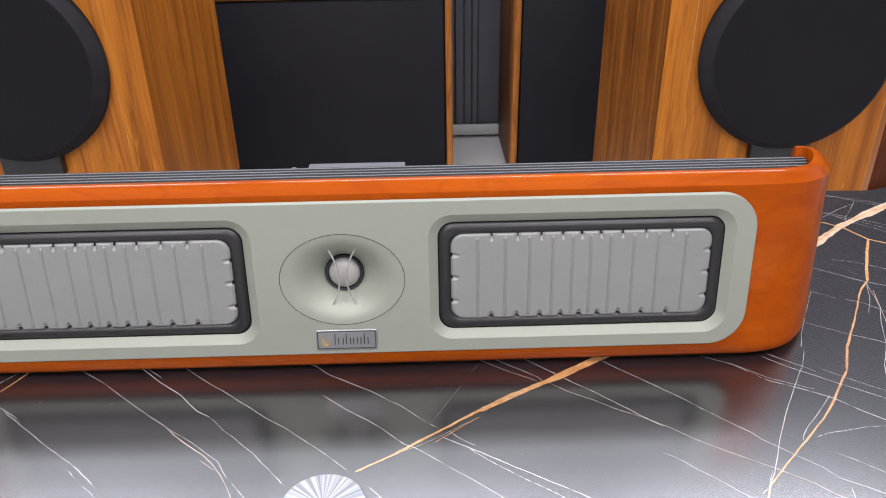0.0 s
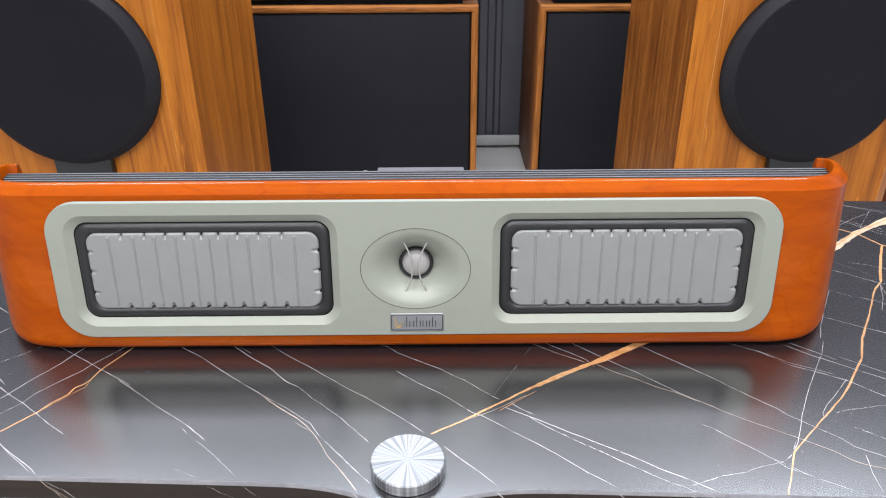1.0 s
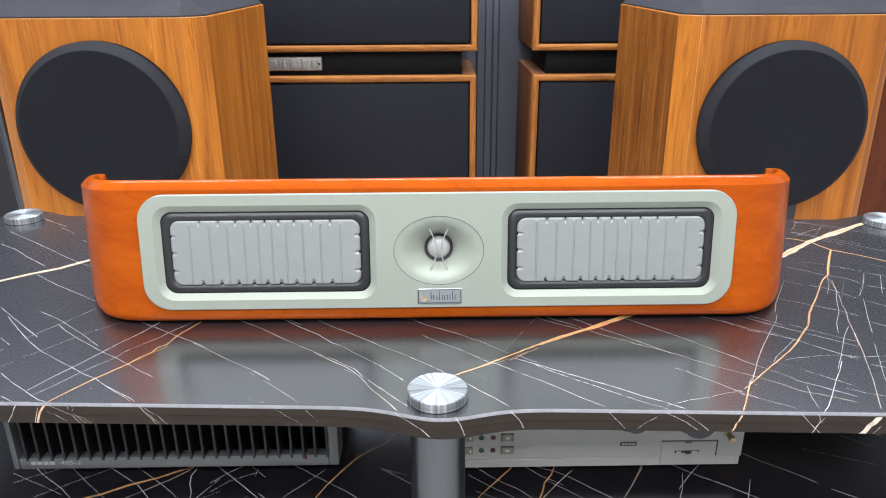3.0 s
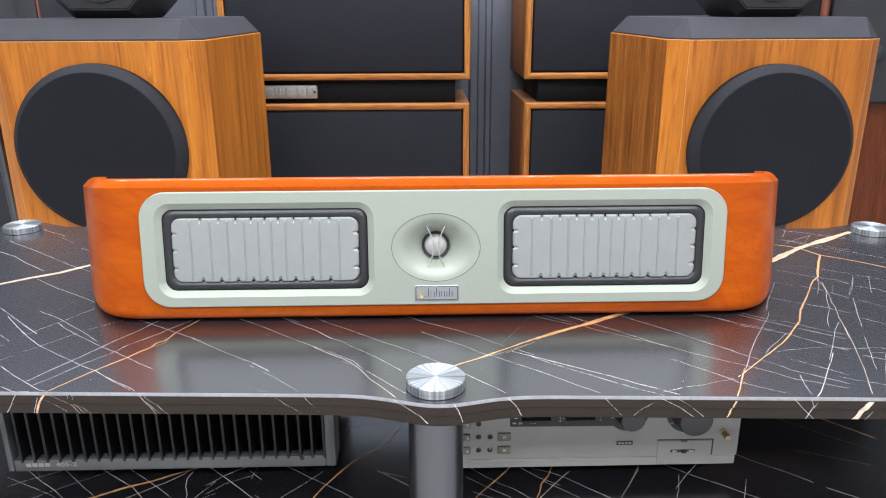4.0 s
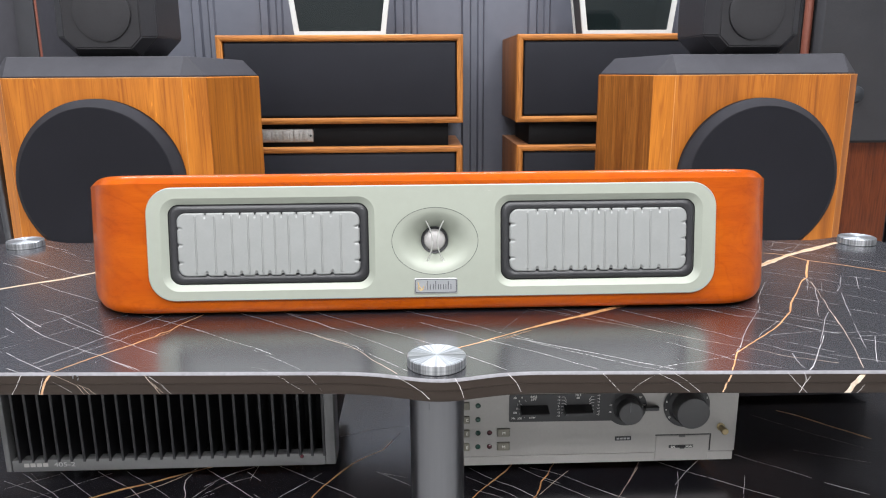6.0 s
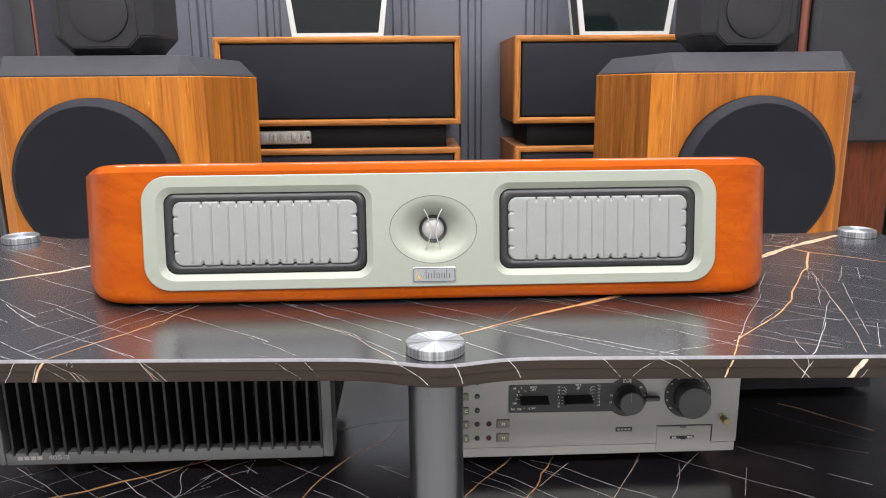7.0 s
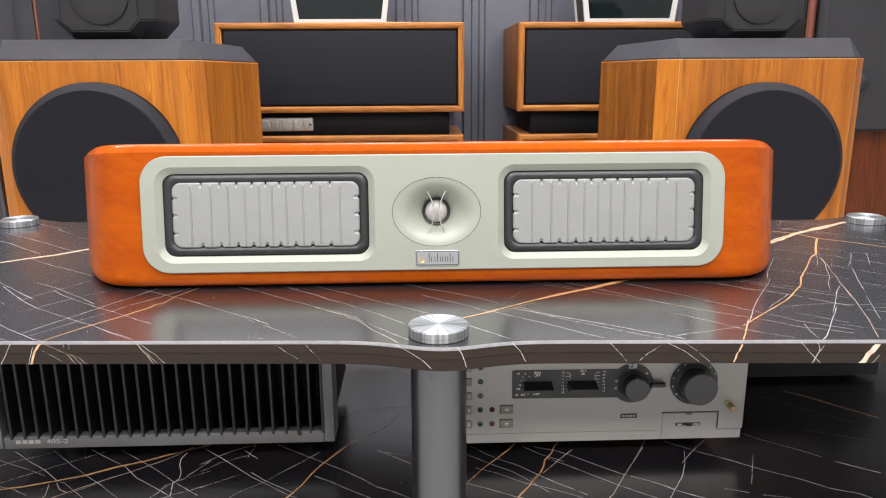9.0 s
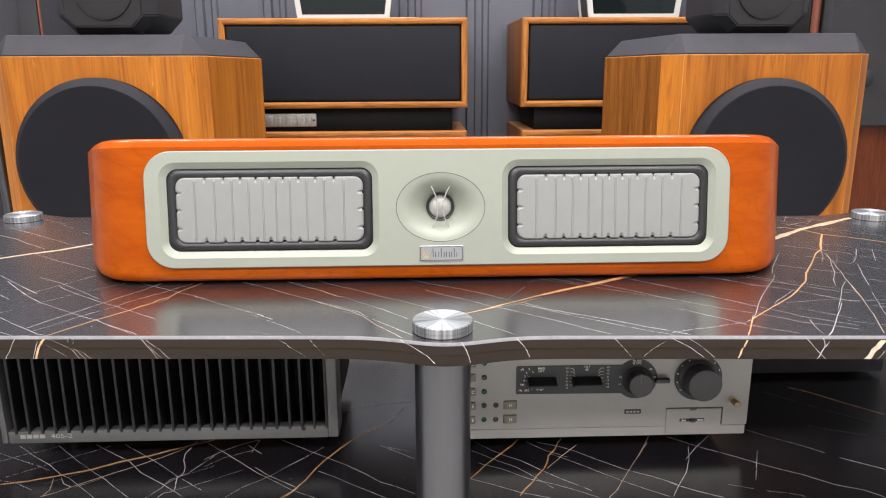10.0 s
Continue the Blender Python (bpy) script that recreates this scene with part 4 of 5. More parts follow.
edge_vein("d", 0.00042, (-0.1319, 0.1516), (-0.1267, 0.2917), (-0.1224, 0.5022), (-0.1167, 0.6665), (-0.1115, 0.8782))
edge_vein("d", 0.00038, (-0.1076, 0.1282), (-0.1020, 0.4547), (-0.0956, 0.8531))
edge_vein("w", 0.00064, (-0.0347, 0.0092), (-0.0226, 0.2819), (-0.0138, 0.5333), (-0.0072, 0.8531))
edge_vein("w", 0.00047, (0.0134, 0.0000), (0.0174, 0.3120), (0.0205, 0.8559))
edge_vein("w", 0.00051, (0.0567, 0.0326), (0.0632, 0.3747), (0.0679, 0.8515))
edge_vein("d", 0.00047, (0.1345, 0.0851), (0.1402, 0.3867), (0.1488, 0.8535))
edge_vein("d", 0.00051, (0.1764, 0.1550), (0.1670, 0.4566), (0.1586, 0.8535))
edge_vein("w", 0.00055, (0.1799, 0.0857), (0.1937, 0.4334), (0.2065, 0.9000))
edge_vein("w", 0.00047, (0.1922, 0.0627), (0.2025, 0.3870), (0.2150, 0.9000))
edge_vein("g", 0.00135, (0.2390, 0.1557), (0.2361, 0.5266), (0.2338, 0.9233))
edge_vein("w", 0.00047, (0.2848, 0.0639), (0.2913, 0.4107), (0.3029, 0.9695))
edge_vein("w", 0.00038, (0.2980, 0.0641), (0.2999, 0.2950), (0.2999, 0.4571))
edge_vein("w", 0.00055, (0.3033, 0.2257), (0.3000, 0.5035), (0.2962, 0.9696))
edge_vein("G", 0.00522, (0.3455, 0.1569), (0.3400, 0.5732), (0.3358, 0.9693))
edge_vein("w", 0.00042, (0.3485, 0.6197), (0.3438, 0.9692))

def dust():
    """Specks of dust and grit lying on the shelves."""
    rnd = random.Random(5)
    bm = bmesh.new()
    for k in range(44):
        z = TOPZ if k < 26 else SHELFZ
        x, y = rnd.uniform(-0.5, 0.5), rnd.uniform(0.30, 0.42) if k % 3 else rnd.uniform(0.30, 0.70)
        r = rnd.uniform(0.00020, 0.00042)
        m = Matrix.Translation((x, y, z + r * 0.4)) @ Matrix.Diagonal((r, r * rnd.uniform(0.6, 1.6), r * 0.5, 1))
        bmesh.ops.create_icosphere(bm, subdivisions=1, radius=1, matrix=m)
    ob = part("dust_specks", bm, VEINS["w"], None)
    tagged(ob, "pale specks of dust lying on the black shelves", "dust", "", "stuff")


dust()


def on_edge(u, depth):
    """A place on the top shelf's front edge."""
    return (*stand_xy(u, front_line(u) + edge_inset(depth) - 0.0003), TOPZ - depth)


part("chip", tube([on_edge(-0.2985 + 0.0022 * math.cos(a), 0.0042 + 0.0026 * math.sin(a)) for a in [radians(-200 + 25 * k) for k in range(11)]], 0.00045, 6), RIBEDGE, top, "small chipped curl at the front edge")
part("chip", tube([on_edge(-0.2990 + 0.0010 * k, 0.0022 + 0.0006 * k) for k in range(4)], 0.0007, 6), EDGEBAND, top, "small dark chip at the front edge")

# ---- the centre loudspeaker ----
LEAN_K = 0.13
LEAN = math.atan(LEAN_K)


def face_m():
    """The front panel's axes: across, up the leaning face, and out of it."""
    c, s = math.cos(LEAN), math.sin(LEAN)
    m = Matrix(((1, 0, 0, 0.002), (0, s, -c, 0.4420 + LEAN_K * (0.6925 - 0.6527)), (0, c, s, 0.6925), (0, 0, 0, 1)))
    return m


FM = face_m()


def on_face(u, v, w=0.0):
    return FM @ Vector((u, v, w))


def carved(bm, cutter):
    """bm with the cutter's shape taken out."""
    obs = []
    for b in (bm, cutter):
        bmesh.ops.recalc_face_normals(b, faces=b.faces)
        me = bpy.data.meshes.new("tmp")
        b.to_mesh(me)
        b.free()
        obs.append(new("tmp", me))
    mod = obs[0].modifiers.new("cut", "BOOLEAN")
    mod.operation, mod.object, mod.solver = "DIFFERENCE", obs[1], "EXACT"
    bpy.context.view_layer.update()
    me = bpy.data.meshes.new_from_object(obs[0].evaluated_get(bpy.context.evaluated_depsgraph_get()))
    out = bmesh.new()
    out.from_mesh(me)
    for o in obs:
        bpy.data.objects.remove(o)
    bpy.data.meshes.remove(me)
    return out


def center_speaker():
    sp = thing("center_speaker", (0, 0.47, TOPZ), "glossy cherry-veneered centre loudspeaker with a sage-silver front panel", "loudspeaker")
    ZB, ZT, TH, DROP = 0.6200, 0.7598, 0.0125, 0.195

    def fy(z):
        return 0.4420 + LEAN_K * (z - 0.6527) + 0.0025

    # the wall in plan, from the flat front round the corner and out to the curled tail: (x, depth behind the face)
    knots = [Vector(k) for k in ((0.255, 0.0), (0.2905, 0.0), (0.3135, 0.0036), (0.3300, 0.0120), (0.3420, 0.0242), (0.3520, 0.0392), (0.3612, 0.0560), (0.3690, 0.0725),
                                 (0.3735, 0.0860), (0.3738, 0.0965), (0.3690, 0.1060), (0.3590, 0.1105), (0.3500, 0.1105))]
    curve = []
    for a, p, q, c in zip(knots, knots[1:], knots[2:], knots[3:]):
        for i in range(6):
            f = i / 6
            curve.append(0.5 * (2 * p + (q - a) * f + (2 * a - 5 * p + 4 * q - c) * f * f + (3 * p - a - 3 * q + c) * f ** 3))
    curve.append(knots[-2])
    sides = []
    for i, p in enumerate(curve):
        t = (curve[min(i + 1, len(curve) - 1)] - curve[max(i - 1, 0)]).normalized()
        sides.append(Vector((-t.y, t.x)))

    def path_pts(inset):
        right = [(p.x + nn.x * inset, p.y + nn.y * inset) for p, nn in zip(curve, sides)]
        return [(-x, d) for x, d in reversed(right)] + right

    # cross-section of the wall: outer face, rounded top edge, inner face, rounded bottom edge
    prof = [(0.0095, ZB), (0.0052, ZB + 0.0010), (0.0022, ZB + 0.0032), (0.0006, ZB + 0.0064), (0.0, ZB + 0.0100)]
    for i in range(5):
        prof.append((0.0, ZB + 0.012 + (ZT - ZB - 0.022) * i / 4))
    prof[-1] = (0.0, ZT - 0.0088)
    prof += [(0.0017, ZT - 0.0071), (0.0036, ZT - 0.0045), (0.0060, ZT - 0.0021), (0.0083, ZT - 0.0006), (0.0104, ZT), (0.0119, ZT - 0.0006), (TH, ZT - 0.0022)]
    prof += [(TH, ZB + 0.004), (TH - 0.003, ZB)]
    rings = []
    for ins, z in prof:
        rings.append([(0.002 + x, fy(z) + d, ZB + (z - ZB) * (1 - DROP * d / (ZT - ZB))) for x, d in path_pts(ins)])
    b = loft(rings + [rings[0]], False)
    bmesh.ops.remove_doubles(b, verts=b.verts[:], dist=1e-6)
    bmesh.ops.holes_fill(b, edges=[e for e in b.edges if e.is_boundary])
    hole = loft([[on_face(u, v, w) for u, v in rrect(0, 0.0005, 0.2765, 0.0500, 0.025, 8)] for w in (-0.05, 0.03)], True, True, True)
    part("wrap", carved(b, hole), CHERRY, sp, "glossy cherry veneer wrapped round rounded ends", 40)

    # the dark ribbed back: ribs along its length, rounding down behind
    sec = []
    y0, zt = fy(ZT) + 0.0115, ZT - 0.0098
    for i in range(8):
        y = y0 + 0.0106 * i
        z = zt - 0.0106 * DROP * i
        sec += [(y, z), (y + 0.0016, z - 0.0003), (y + 0.0019, z - 0.0014), (y + 0.0102, z - 0.0030)]
    ye, ze = sec[-1]
    for i in range(1, 13):
        a = math.pi / 2 * i / 12
        sec.append((ye + 0.012 * math.sin(a), ze - 0.03 * (1 - math.cos(a)) - 0.003 * min(1, i / 3)))
    sec += [(ye + 0.012, ZB + 0.04), (ye + 0.006, ZB + 0.006), (y0 + 0.060, ZB + 0.004), (y0 + 0.060, zt - 0.026), (y0, zt - 0.010)]
    def inner(y):
        """How far out the ribbed back may reach inside the curved wrap."""
        d = y - fy(ZT)
        return min(0.3600, max((p.x + nn.x * (TH + 0.0012) for p, nn in zip(curve[:42], sides) if p.y + nn.y * TH <= d), default=0.28))
    b = loft([[(0.002 + sgn * inner(y), y, z) for y, z in sec] for sgn in (-1, 1)], True, True, True)
    back = part("ribbed_back", b, RIBBED, sp, "dark grey ribbed back", 20)
    for i in range(8):
        yr, zr = sec[4 * i]
        xr = inner(yr) - 0.001
        part("rib", box(0.002 - xr, 0.002 + xr, yr + 0.0001, yr + 0.0013, zr - 0.001, zr + 0.0002, 0.0002, 1), RIBEDGE, back, "pale grey rib")
    YP = ye + 0.0105
    b = box(-0.036, 0.044, YP, YP + 0.020, 0.690, 0.7245, 0.001)
    part("mounting_plate", b, PLATEGREY, sp, "pale grey metal plate")
    part("screw", lathe([(0.003, -0.045), (0.003, 0.002), (0.0015, 0.0032)], 16, None, Matrix.Translation((-0.046, YP + 0.003, 0.7245))), PLATEGREY, sp)
    for fx in (-0.27, 0.27):
        part("foot", lathe([(0.010, TOPZ), (0.010, ZB + 0.0045)], 20, None, Matrix.Translation((fx, fy(ZB) + 0.045, 0))), RUBBER, sp)

    # sage panel with two recesses and the horn mouth
    HW, HH, RC = 0.2834, 0.0556, 0.025
    DX, DHW, DHH, DV = 0.165, 0.1052, 0.0463, -0.0016
    W0, EV, PV = 0.0024, -0.0007, -0.0012
    outer = rrect(0, PV, HW, HH, RC, 12)
    left = rrect(-DX, DV, DHW, DHH, 0.016, 8)
    right = rrect(DX, DV, DHW, DHH, 0.016, 8)
    ell = [(0.043 * math.cos(2 * math.pi * i / 64), EV + 0.0335 * math.sin(2 * math.pi * i / 64)) for i in range(64)]
    b = fill([outer, left, right, ell], lambda u, v: on_face(u, v, W0))
    ring = [rrect(0, PV, HW + e, HH + e, RC + e, 12) for e in (0, 0.0007, 0.0010)]
    loft([[on_face(u, v, w) for u, v in rg] for rg, w in zip(ring, (W0, W0 - 0.0007, -0.0008))], True, False, False, b)
    bmesh.ops.remove_doubles(b, verts=b.verts[:], dist=1e-6)
    panel = part("front_panel", b, SAGE, sp, "sage-silver painted panel with round corners", 30)
    for sx in (-1, 1):
        rings = []
        for e, w in ((0.0, W0), (0.0006, W0 - 0.0003), (0.0058, W0 - 0.0043), (0.0069, W0 - 0.0048)):
            rings.append([on_face(u, v, w) for u, v in rrect(sx * DX, DV, DHW - e, DHH - e, 0.016 - e * 0.55, 8)])
        part("recess", loft(rings), SAGE, panel, "sloping recess round a driver", 50)
    # waveguide: an ellipse drawn in to the round tweeter
    rings = []
    for i in range(15):
        f = i / 14
        ru, rv = 0.043 + (0.0138 - 0.043) * f, 0.0335 + (0.0138 - 0.0335) * f
        w = W0 - 0.0002 * (1 if i else 0) - 0.0163 * f ** 2.1
        rings.append([on_face(ru * math.cos(2 * math.pi * k / 64), EV - 0.0004 * f + rv * math.sin(2 * math.pi * k / 64), w) for k in range(64)])
    guide = part("waveguide", loft(rings), SAGE, sp, "shallow oval horn round the tweeter", 60)
    # shading of the step round the horn, drawn as a dark strip
    groove = [[on_face((0.043 + e) * math.cos(2 * math.pi * k / 96), EV + (0.0335 + e) * math.sin(2 * math.pi * k / 96), W0 + w) for k in range(96)] for e, w in ((-0.00018, 0.00006), (0.00026, 0.00010))]
    part("rim", loft(groove), RIBBED, guide, "fine dark line painted as groove shade")
    tm = FM @ Matrix.Translation((0, EV - 0.0004, W0 - 0.0165))
    part("tweeter_ring", lathe([(0.0136, 0.001), (0.0131, 0.0020), (0.0118, 0.0016), (0.0112, 0.0)], 48, None, tm, False, False), RUBBER, sp, "black ring")
    dome = [(0.0001, 0.0052)] + [(0.0113 * math.sin(a), 0.0052 * math.cos(a)) for a in [math.pi / 2 * i / 8 for i in range(1, 9)]]
    part("tweeter_dome", lathe(dome, 48, None, tm), DOMEGREY, sp, "silver dome")
    for s in (-1, 1):
        pts = []
        for i in range(17):
            f = -1 + i / 8
            pts.append(on_face(s * (0.0026 + 0.0084 * f * f), EV - 0.0010 + 0.0240 * f, W0 - 0.0040 - 0.003 * f * f))
        part("guard_bar", tube(pts, 0.00064), WIRE, guide, "slim curved metal bar")

    # drivers
    for sx in (-1, 1):
        cx = sx * DX
        rings = []
        for i in range(11):
            f = i / 10
            e = 0.0067 + 0.0098 * f
            w = W0 - 0.0054 + 0.0036 * math.sin(math.pi * min(1, f * 1.02)) ** 0.6 - 0.0004 * f
            rings.append([on_face(u, v, w) for u, v in rrect(cx, DV, DHW - e, DHH - e, max(0.005, 0.0125 - e * 0.30), 8)])
        surround = part("surround", loft(rings), RUBBER, sp, "black rubber surround", 60)
        gap = [rrect(cx, DV, DHW - e, DHH - e, 0.0125 - e * 0.30, 8) for e in (0.0064, 0.0074)]
        part("gasket", fill(gap, lambda u, v: on_face(u, v, W0 - 0.0043)), FINBACK, surround, "thin black gasket line")
        part("cone", cone_plate(cx, DV, DHW - 0.0152, DHH - 0.0147, W0 - 0.0034, sx), CONE, sp, "ribbed flat silver cone", 50)

    for k in range(3):
        u0 = 0.045 + 0.0042 * k
        part("scuff", tube([on_face(u0 + 0.0007 * j, 0.0490 + 0.0005 * math.sin(2.1 * k + 0.7 * j), W0) for j in range(4)], 0.00010, 5), PRE, panel, "faint scuff mark")

    # badge with a gold emblem and a row of plain upright bars
    bz = -0.0458
    b = fill([rrect(0.0004, bz, 0.0210, 0.0072, 0.0012, 4)], lambda u, v: on_face(u, v, W0 + 0.0011))
    loft([[on_face(u, v, w) for u, v in rrect(0.0004, bz, 0.0210 + e, 0.0072 + e, 0.0012 + e, 4)] for e, w in ((0, W0 + 0.0011), (0.0004, W0 + 0.0008), (0.0004, W0 - 0.0002))], True, False, False, b)
    badge = part("badge", b, plain("badge_silver", (0.40, 0.41, 0.42), 0.32, 0.8, 0.05, 400, 0), sp, "silver badge with a dark border")
    loops = [rrect(0.0004, bz, 0.0207 - e, 0.0069 - e, 0.0011, 4) for e in (0, 0.0006)]
    part("border", fill(loops, lambda u, v: on_face(u, v, W0 + 0.00125)), DARKINK, badge)
    def stroke(pts, r, mat):
        part("emblem_stroke", tube([on_face(0.0004 + u, bz + v, W0 + 0.0012) for u, v in pts], r, 6), mat, badge)
    stroke([(-0.0180 + 0.0016 * f * f * 3, 0.0042 - 0.0085 * f) for f in [i / 8 for i in range(9)]], 0.0004, GOLD)
    stroke([(-0.0152 + 0.0026 * math.cos(a), -0.0010 + 0.0034 * math.sin(a)) for a in [math.pi * (0.95 + 1.15 * i / 10) for i in range(11)]], 0.0004, GOLD)
    stroke([(-0.0092 - 0.0020 * (i / 6), 0.0030 - 0.0075 * i / 6) for i in range(7)], 0.0004, PRE)
    def word_bar(*pts):
        part("word_stroke", tube([on_face(0.0004 + u, bz + v, W0 + 0.0012) for u, v in pts], 0.00032, 6), DARKINK, badge)
    lo, mid, hi = -0.0036, 0.0016, 0.0050
    for x, top_v, low_v in ((-0.0082, hi, lo), (-0.0058, mid, lo), (-0.0026, mid, lo), (-0.0002, hi, lo), (0.0026, mid, lo), (0.0048, mid, lo), (0.0076, mid, lo), (0.0100, mid, lo), (0.0124, hi, lo), (0.0150, mid, lo)):
        word_bar((x, low_v), (x, top_v))
    return sp


RIBX = [0.097, 0.204, 0.298, 0.388, 0.465, 0.535, 0.612, 0.702, 0.796, 0.903]


def cone_plate(cx, cy, hw, hh, w0, sx):
    """A flat ribbed diaphragm with notches round its rim, as a fine relief."""
    nv = 130
    ribs = [(-1 + 2 * f) * hw * 0.985 for f in RIBX]
    mids = [(a + b) / 2 for a, b in zip(ribs, ribs[1:])]
    marks = {round(-hw + 2 * hw * i / 150, 5) for i in range(151)}
    for m0, steps in [(r0, (0, 3, 6, 9, 11, 14)) for r0 in ribs] + [(m0, (0, 4, 8, 11, 14, 17, 20, 25)) for m0 in mids]:
        marks |= {round(m0 + sg * k * 1e-4, 5) for k in steps for sg in (-1, 1)}
    us = sorted(marks)
    us = [us[0]] + [b for a, b in zip(us, us[1:]) if b - a > 0.00012]
    nu = len(us) - 1
    sides = [-0.56 * hh, 0.0, 0.52 * hh]
    rc = 0.009
    verts, faces, bitten = [], [], []
    for j in range(nv + 1):
        t = -1 + 2 * j / nv
        v = hh * (1.28 * t - 0.28 * t ** 3)
        dv = hh - abs(v)
        inset = rc - math.sqrt(max(0.0, rc * rc - (rc - dv) ** 2)) if dv < rc else 0.0
        hwj = hw - inset
        for i in range(nu + 1):
            u = us[i] * hwj / hw
            du = hw - abs(u)
            # distance from the round-cornered rim
            if dv < rc and du < rc:
                rim = max(0.0, rc - math.hypot(rc - dv, rc - du))
            else:
                rim = min(du, dv)
            e = min(1.0, rim / 0.0018)
            hgt = 0.0018 * math.sqrt(max(0.0, 1 - (1 - e) ** 2))
            if dv > 0.0022:
                fade = min(1.0, (dv - 0.0022) / 0.0015)
                for rx in ribs:
                    d = abs(u - rx)
                    if d < 0.0011:
                        hgt += fade * 0.0009 * min(1.0, 1.4 * (0.5 + 0.5 * math.cos(math.pi * d / 0.0011)))
            bite = False
            for mx in mids:
                e = abs(u - mx)
                q = e / (0.0012 + 0.20 * max(0.0, 0.0056 - dv))
                if q < 1 and dv < 0.0056:
                    hgt -= 0.0016 * (1 - q * q) * min(1, (0.0056 - dv) / 0.0025)
                if v < 0:
                    bite = bite or math.hypot(e, dv - 0.0005) < 0.0020
                else:
                    bite = bite or (e < 0.0008 and dv < 0.0024)
            for sv in sides:
                e = abs(v - sv)
                q = e / (0.0011 + 0.20 * max(0.0, 0.0056 - du))
                if q < 1 and du < 0.0056:
                    hgt -= 0.0016 * (1 - q * q) * min(1, (0.0056 - du) / 0.0025)
                bite = bite or math.hypot(1.4 * e, du - 0.0004) < 0.0020
            bitten.append(bite)
            verts.append(on_face(cx + u, cy + v, w0 + max(hgt, -0.0012)))
    for j in range(nv):
        for i in range(nu):
            a = j * (nu + 1) + i
            quad = (a, a + 1, a + nu + 2, a + nu + 1)
            if sum(bitten[k] for k in quad) < 3:
                faces.append(quad)
    me = bpy.data.meshes.new("tmp")
    me.from_pydata([tuple(p) for p in verts], [], faces)
    b = bmesh.new()
    b.from_mesh(me)
    bpy.data.meshes.remove(me)
    return b


center_speaker()

# ---- power amplifier with a finned front ----
def power_amplifier():
    X0, X1, Y, Z0, Z1 = -0.4465, -0.1050, 0.437, 0.4525, 0.5675
    amp = thing("power_amplifier", ((X0 + X1) / 2, Y + 0.09, SHELFZ), "dark grey power amplifier with black cooling fins across its front", "amplifier")
    # case colour carries the deep shade between the fins
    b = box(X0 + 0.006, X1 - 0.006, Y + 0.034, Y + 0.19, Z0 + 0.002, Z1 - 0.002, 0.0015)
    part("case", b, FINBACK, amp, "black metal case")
    for x0, x1 in ((X0, X0 + 0.0060), (X1 - 0.0105, X1)):
        part("cheek", box(x0, x1, Y - 0.001, Y + 0.034, Z0 + 0.001, Z1, 0.0012), AMPGREY, amp, "grey side cheek")
    part("front_rail", box(X0 + 0.0061, X1 - 0.0106, Y, Y + 0.012, Z0, Z0 + 0.0135, 0.0015), AMPGREY, amp, "grey lower front rail")
    part("top_rail", box(X0 + 0.0061, X1 - 0.0106, Y, Y + 0.012, Z1 - 0.0135, Z1, 0.0015), AMPGREY, amp, "grey upper front rail")
    n = 25
    for i in range(n):
        x = X1 - 0.0118 - 0.01318 * i + 0.0018 * min(1, i / 3)
        part("fin", box(x - 0.0014, x + 0.0014, Y - 0.0012, Y + 0.034, Z0 + 0.0110, Z1 - 0.0110, 0.0004, 1), FIN, amp)
    # same painted shade on the floor between the fins
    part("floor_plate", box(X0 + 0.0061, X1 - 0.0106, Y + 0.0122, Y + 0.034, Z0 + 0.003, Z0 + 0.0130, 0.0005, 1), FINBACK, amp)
    rail_y = Y - 0.0002
    for i in range(4):
        x = -0.4280 + 0.0065 * i
        part("printed_bar", box(x, x + 0.0050, rail_y - 0.0001, rail_y + 0.0004, Z0 + 0.0060, Z0 + 0.0100, 0), PRE, amp)
    lettering("405-2", 0.0068, Matrix.Translation((-0.3865, rail_y - 0.0001, Z0 + 0.0080)) @ pose(0, 0, 0, 90) @ Matrix.Diagonal((1.40, 1, 1, 1)), DIMINK, amp)
    part("indicator", lathe([(0.0021, 0), (0.0021, 0.001), (0.0012, 0.002)], 16, None, Matrix.Translation((-0.1405, Y, 0.4635)) @ pose(0, 0, 0, 90)), LEDR, amp, "small dark red lamp")
    for fx in (X0 + 0.04, X1 - 0.04):
        for fy2 in (Y + 0.075, Y + 0.165):
            part("foot", lathe([(0.008, SHELFZ), (0.0095, Z0 + 0.003)], 16, None, Matrix.Translation((fx, fy2, 0))), RUBBER, amp)


power_amplifier()


def lever_wedge(x0, x1, y, z0, z1):
    """A wide lever: thin at its lip, thick at the panel, with a dished top."""
    sec = [(y, z0), (y, z1), (y - 0.004, z1 - 0.0012), (y - 0.0085, z1 - 0.0032), (y - 0.0125, z1 - 0.0036), (y - 0.0135, z1 - 0.0046), (y - 0.0130, z0 + 0.0022), (y - 0.006, z0 + 0.0006)]
    return loft([[(x0 + e, a, b) for a, b in sec] for x0, e in ((x0, 0.0), (x1, 0.0))], True, True, True)


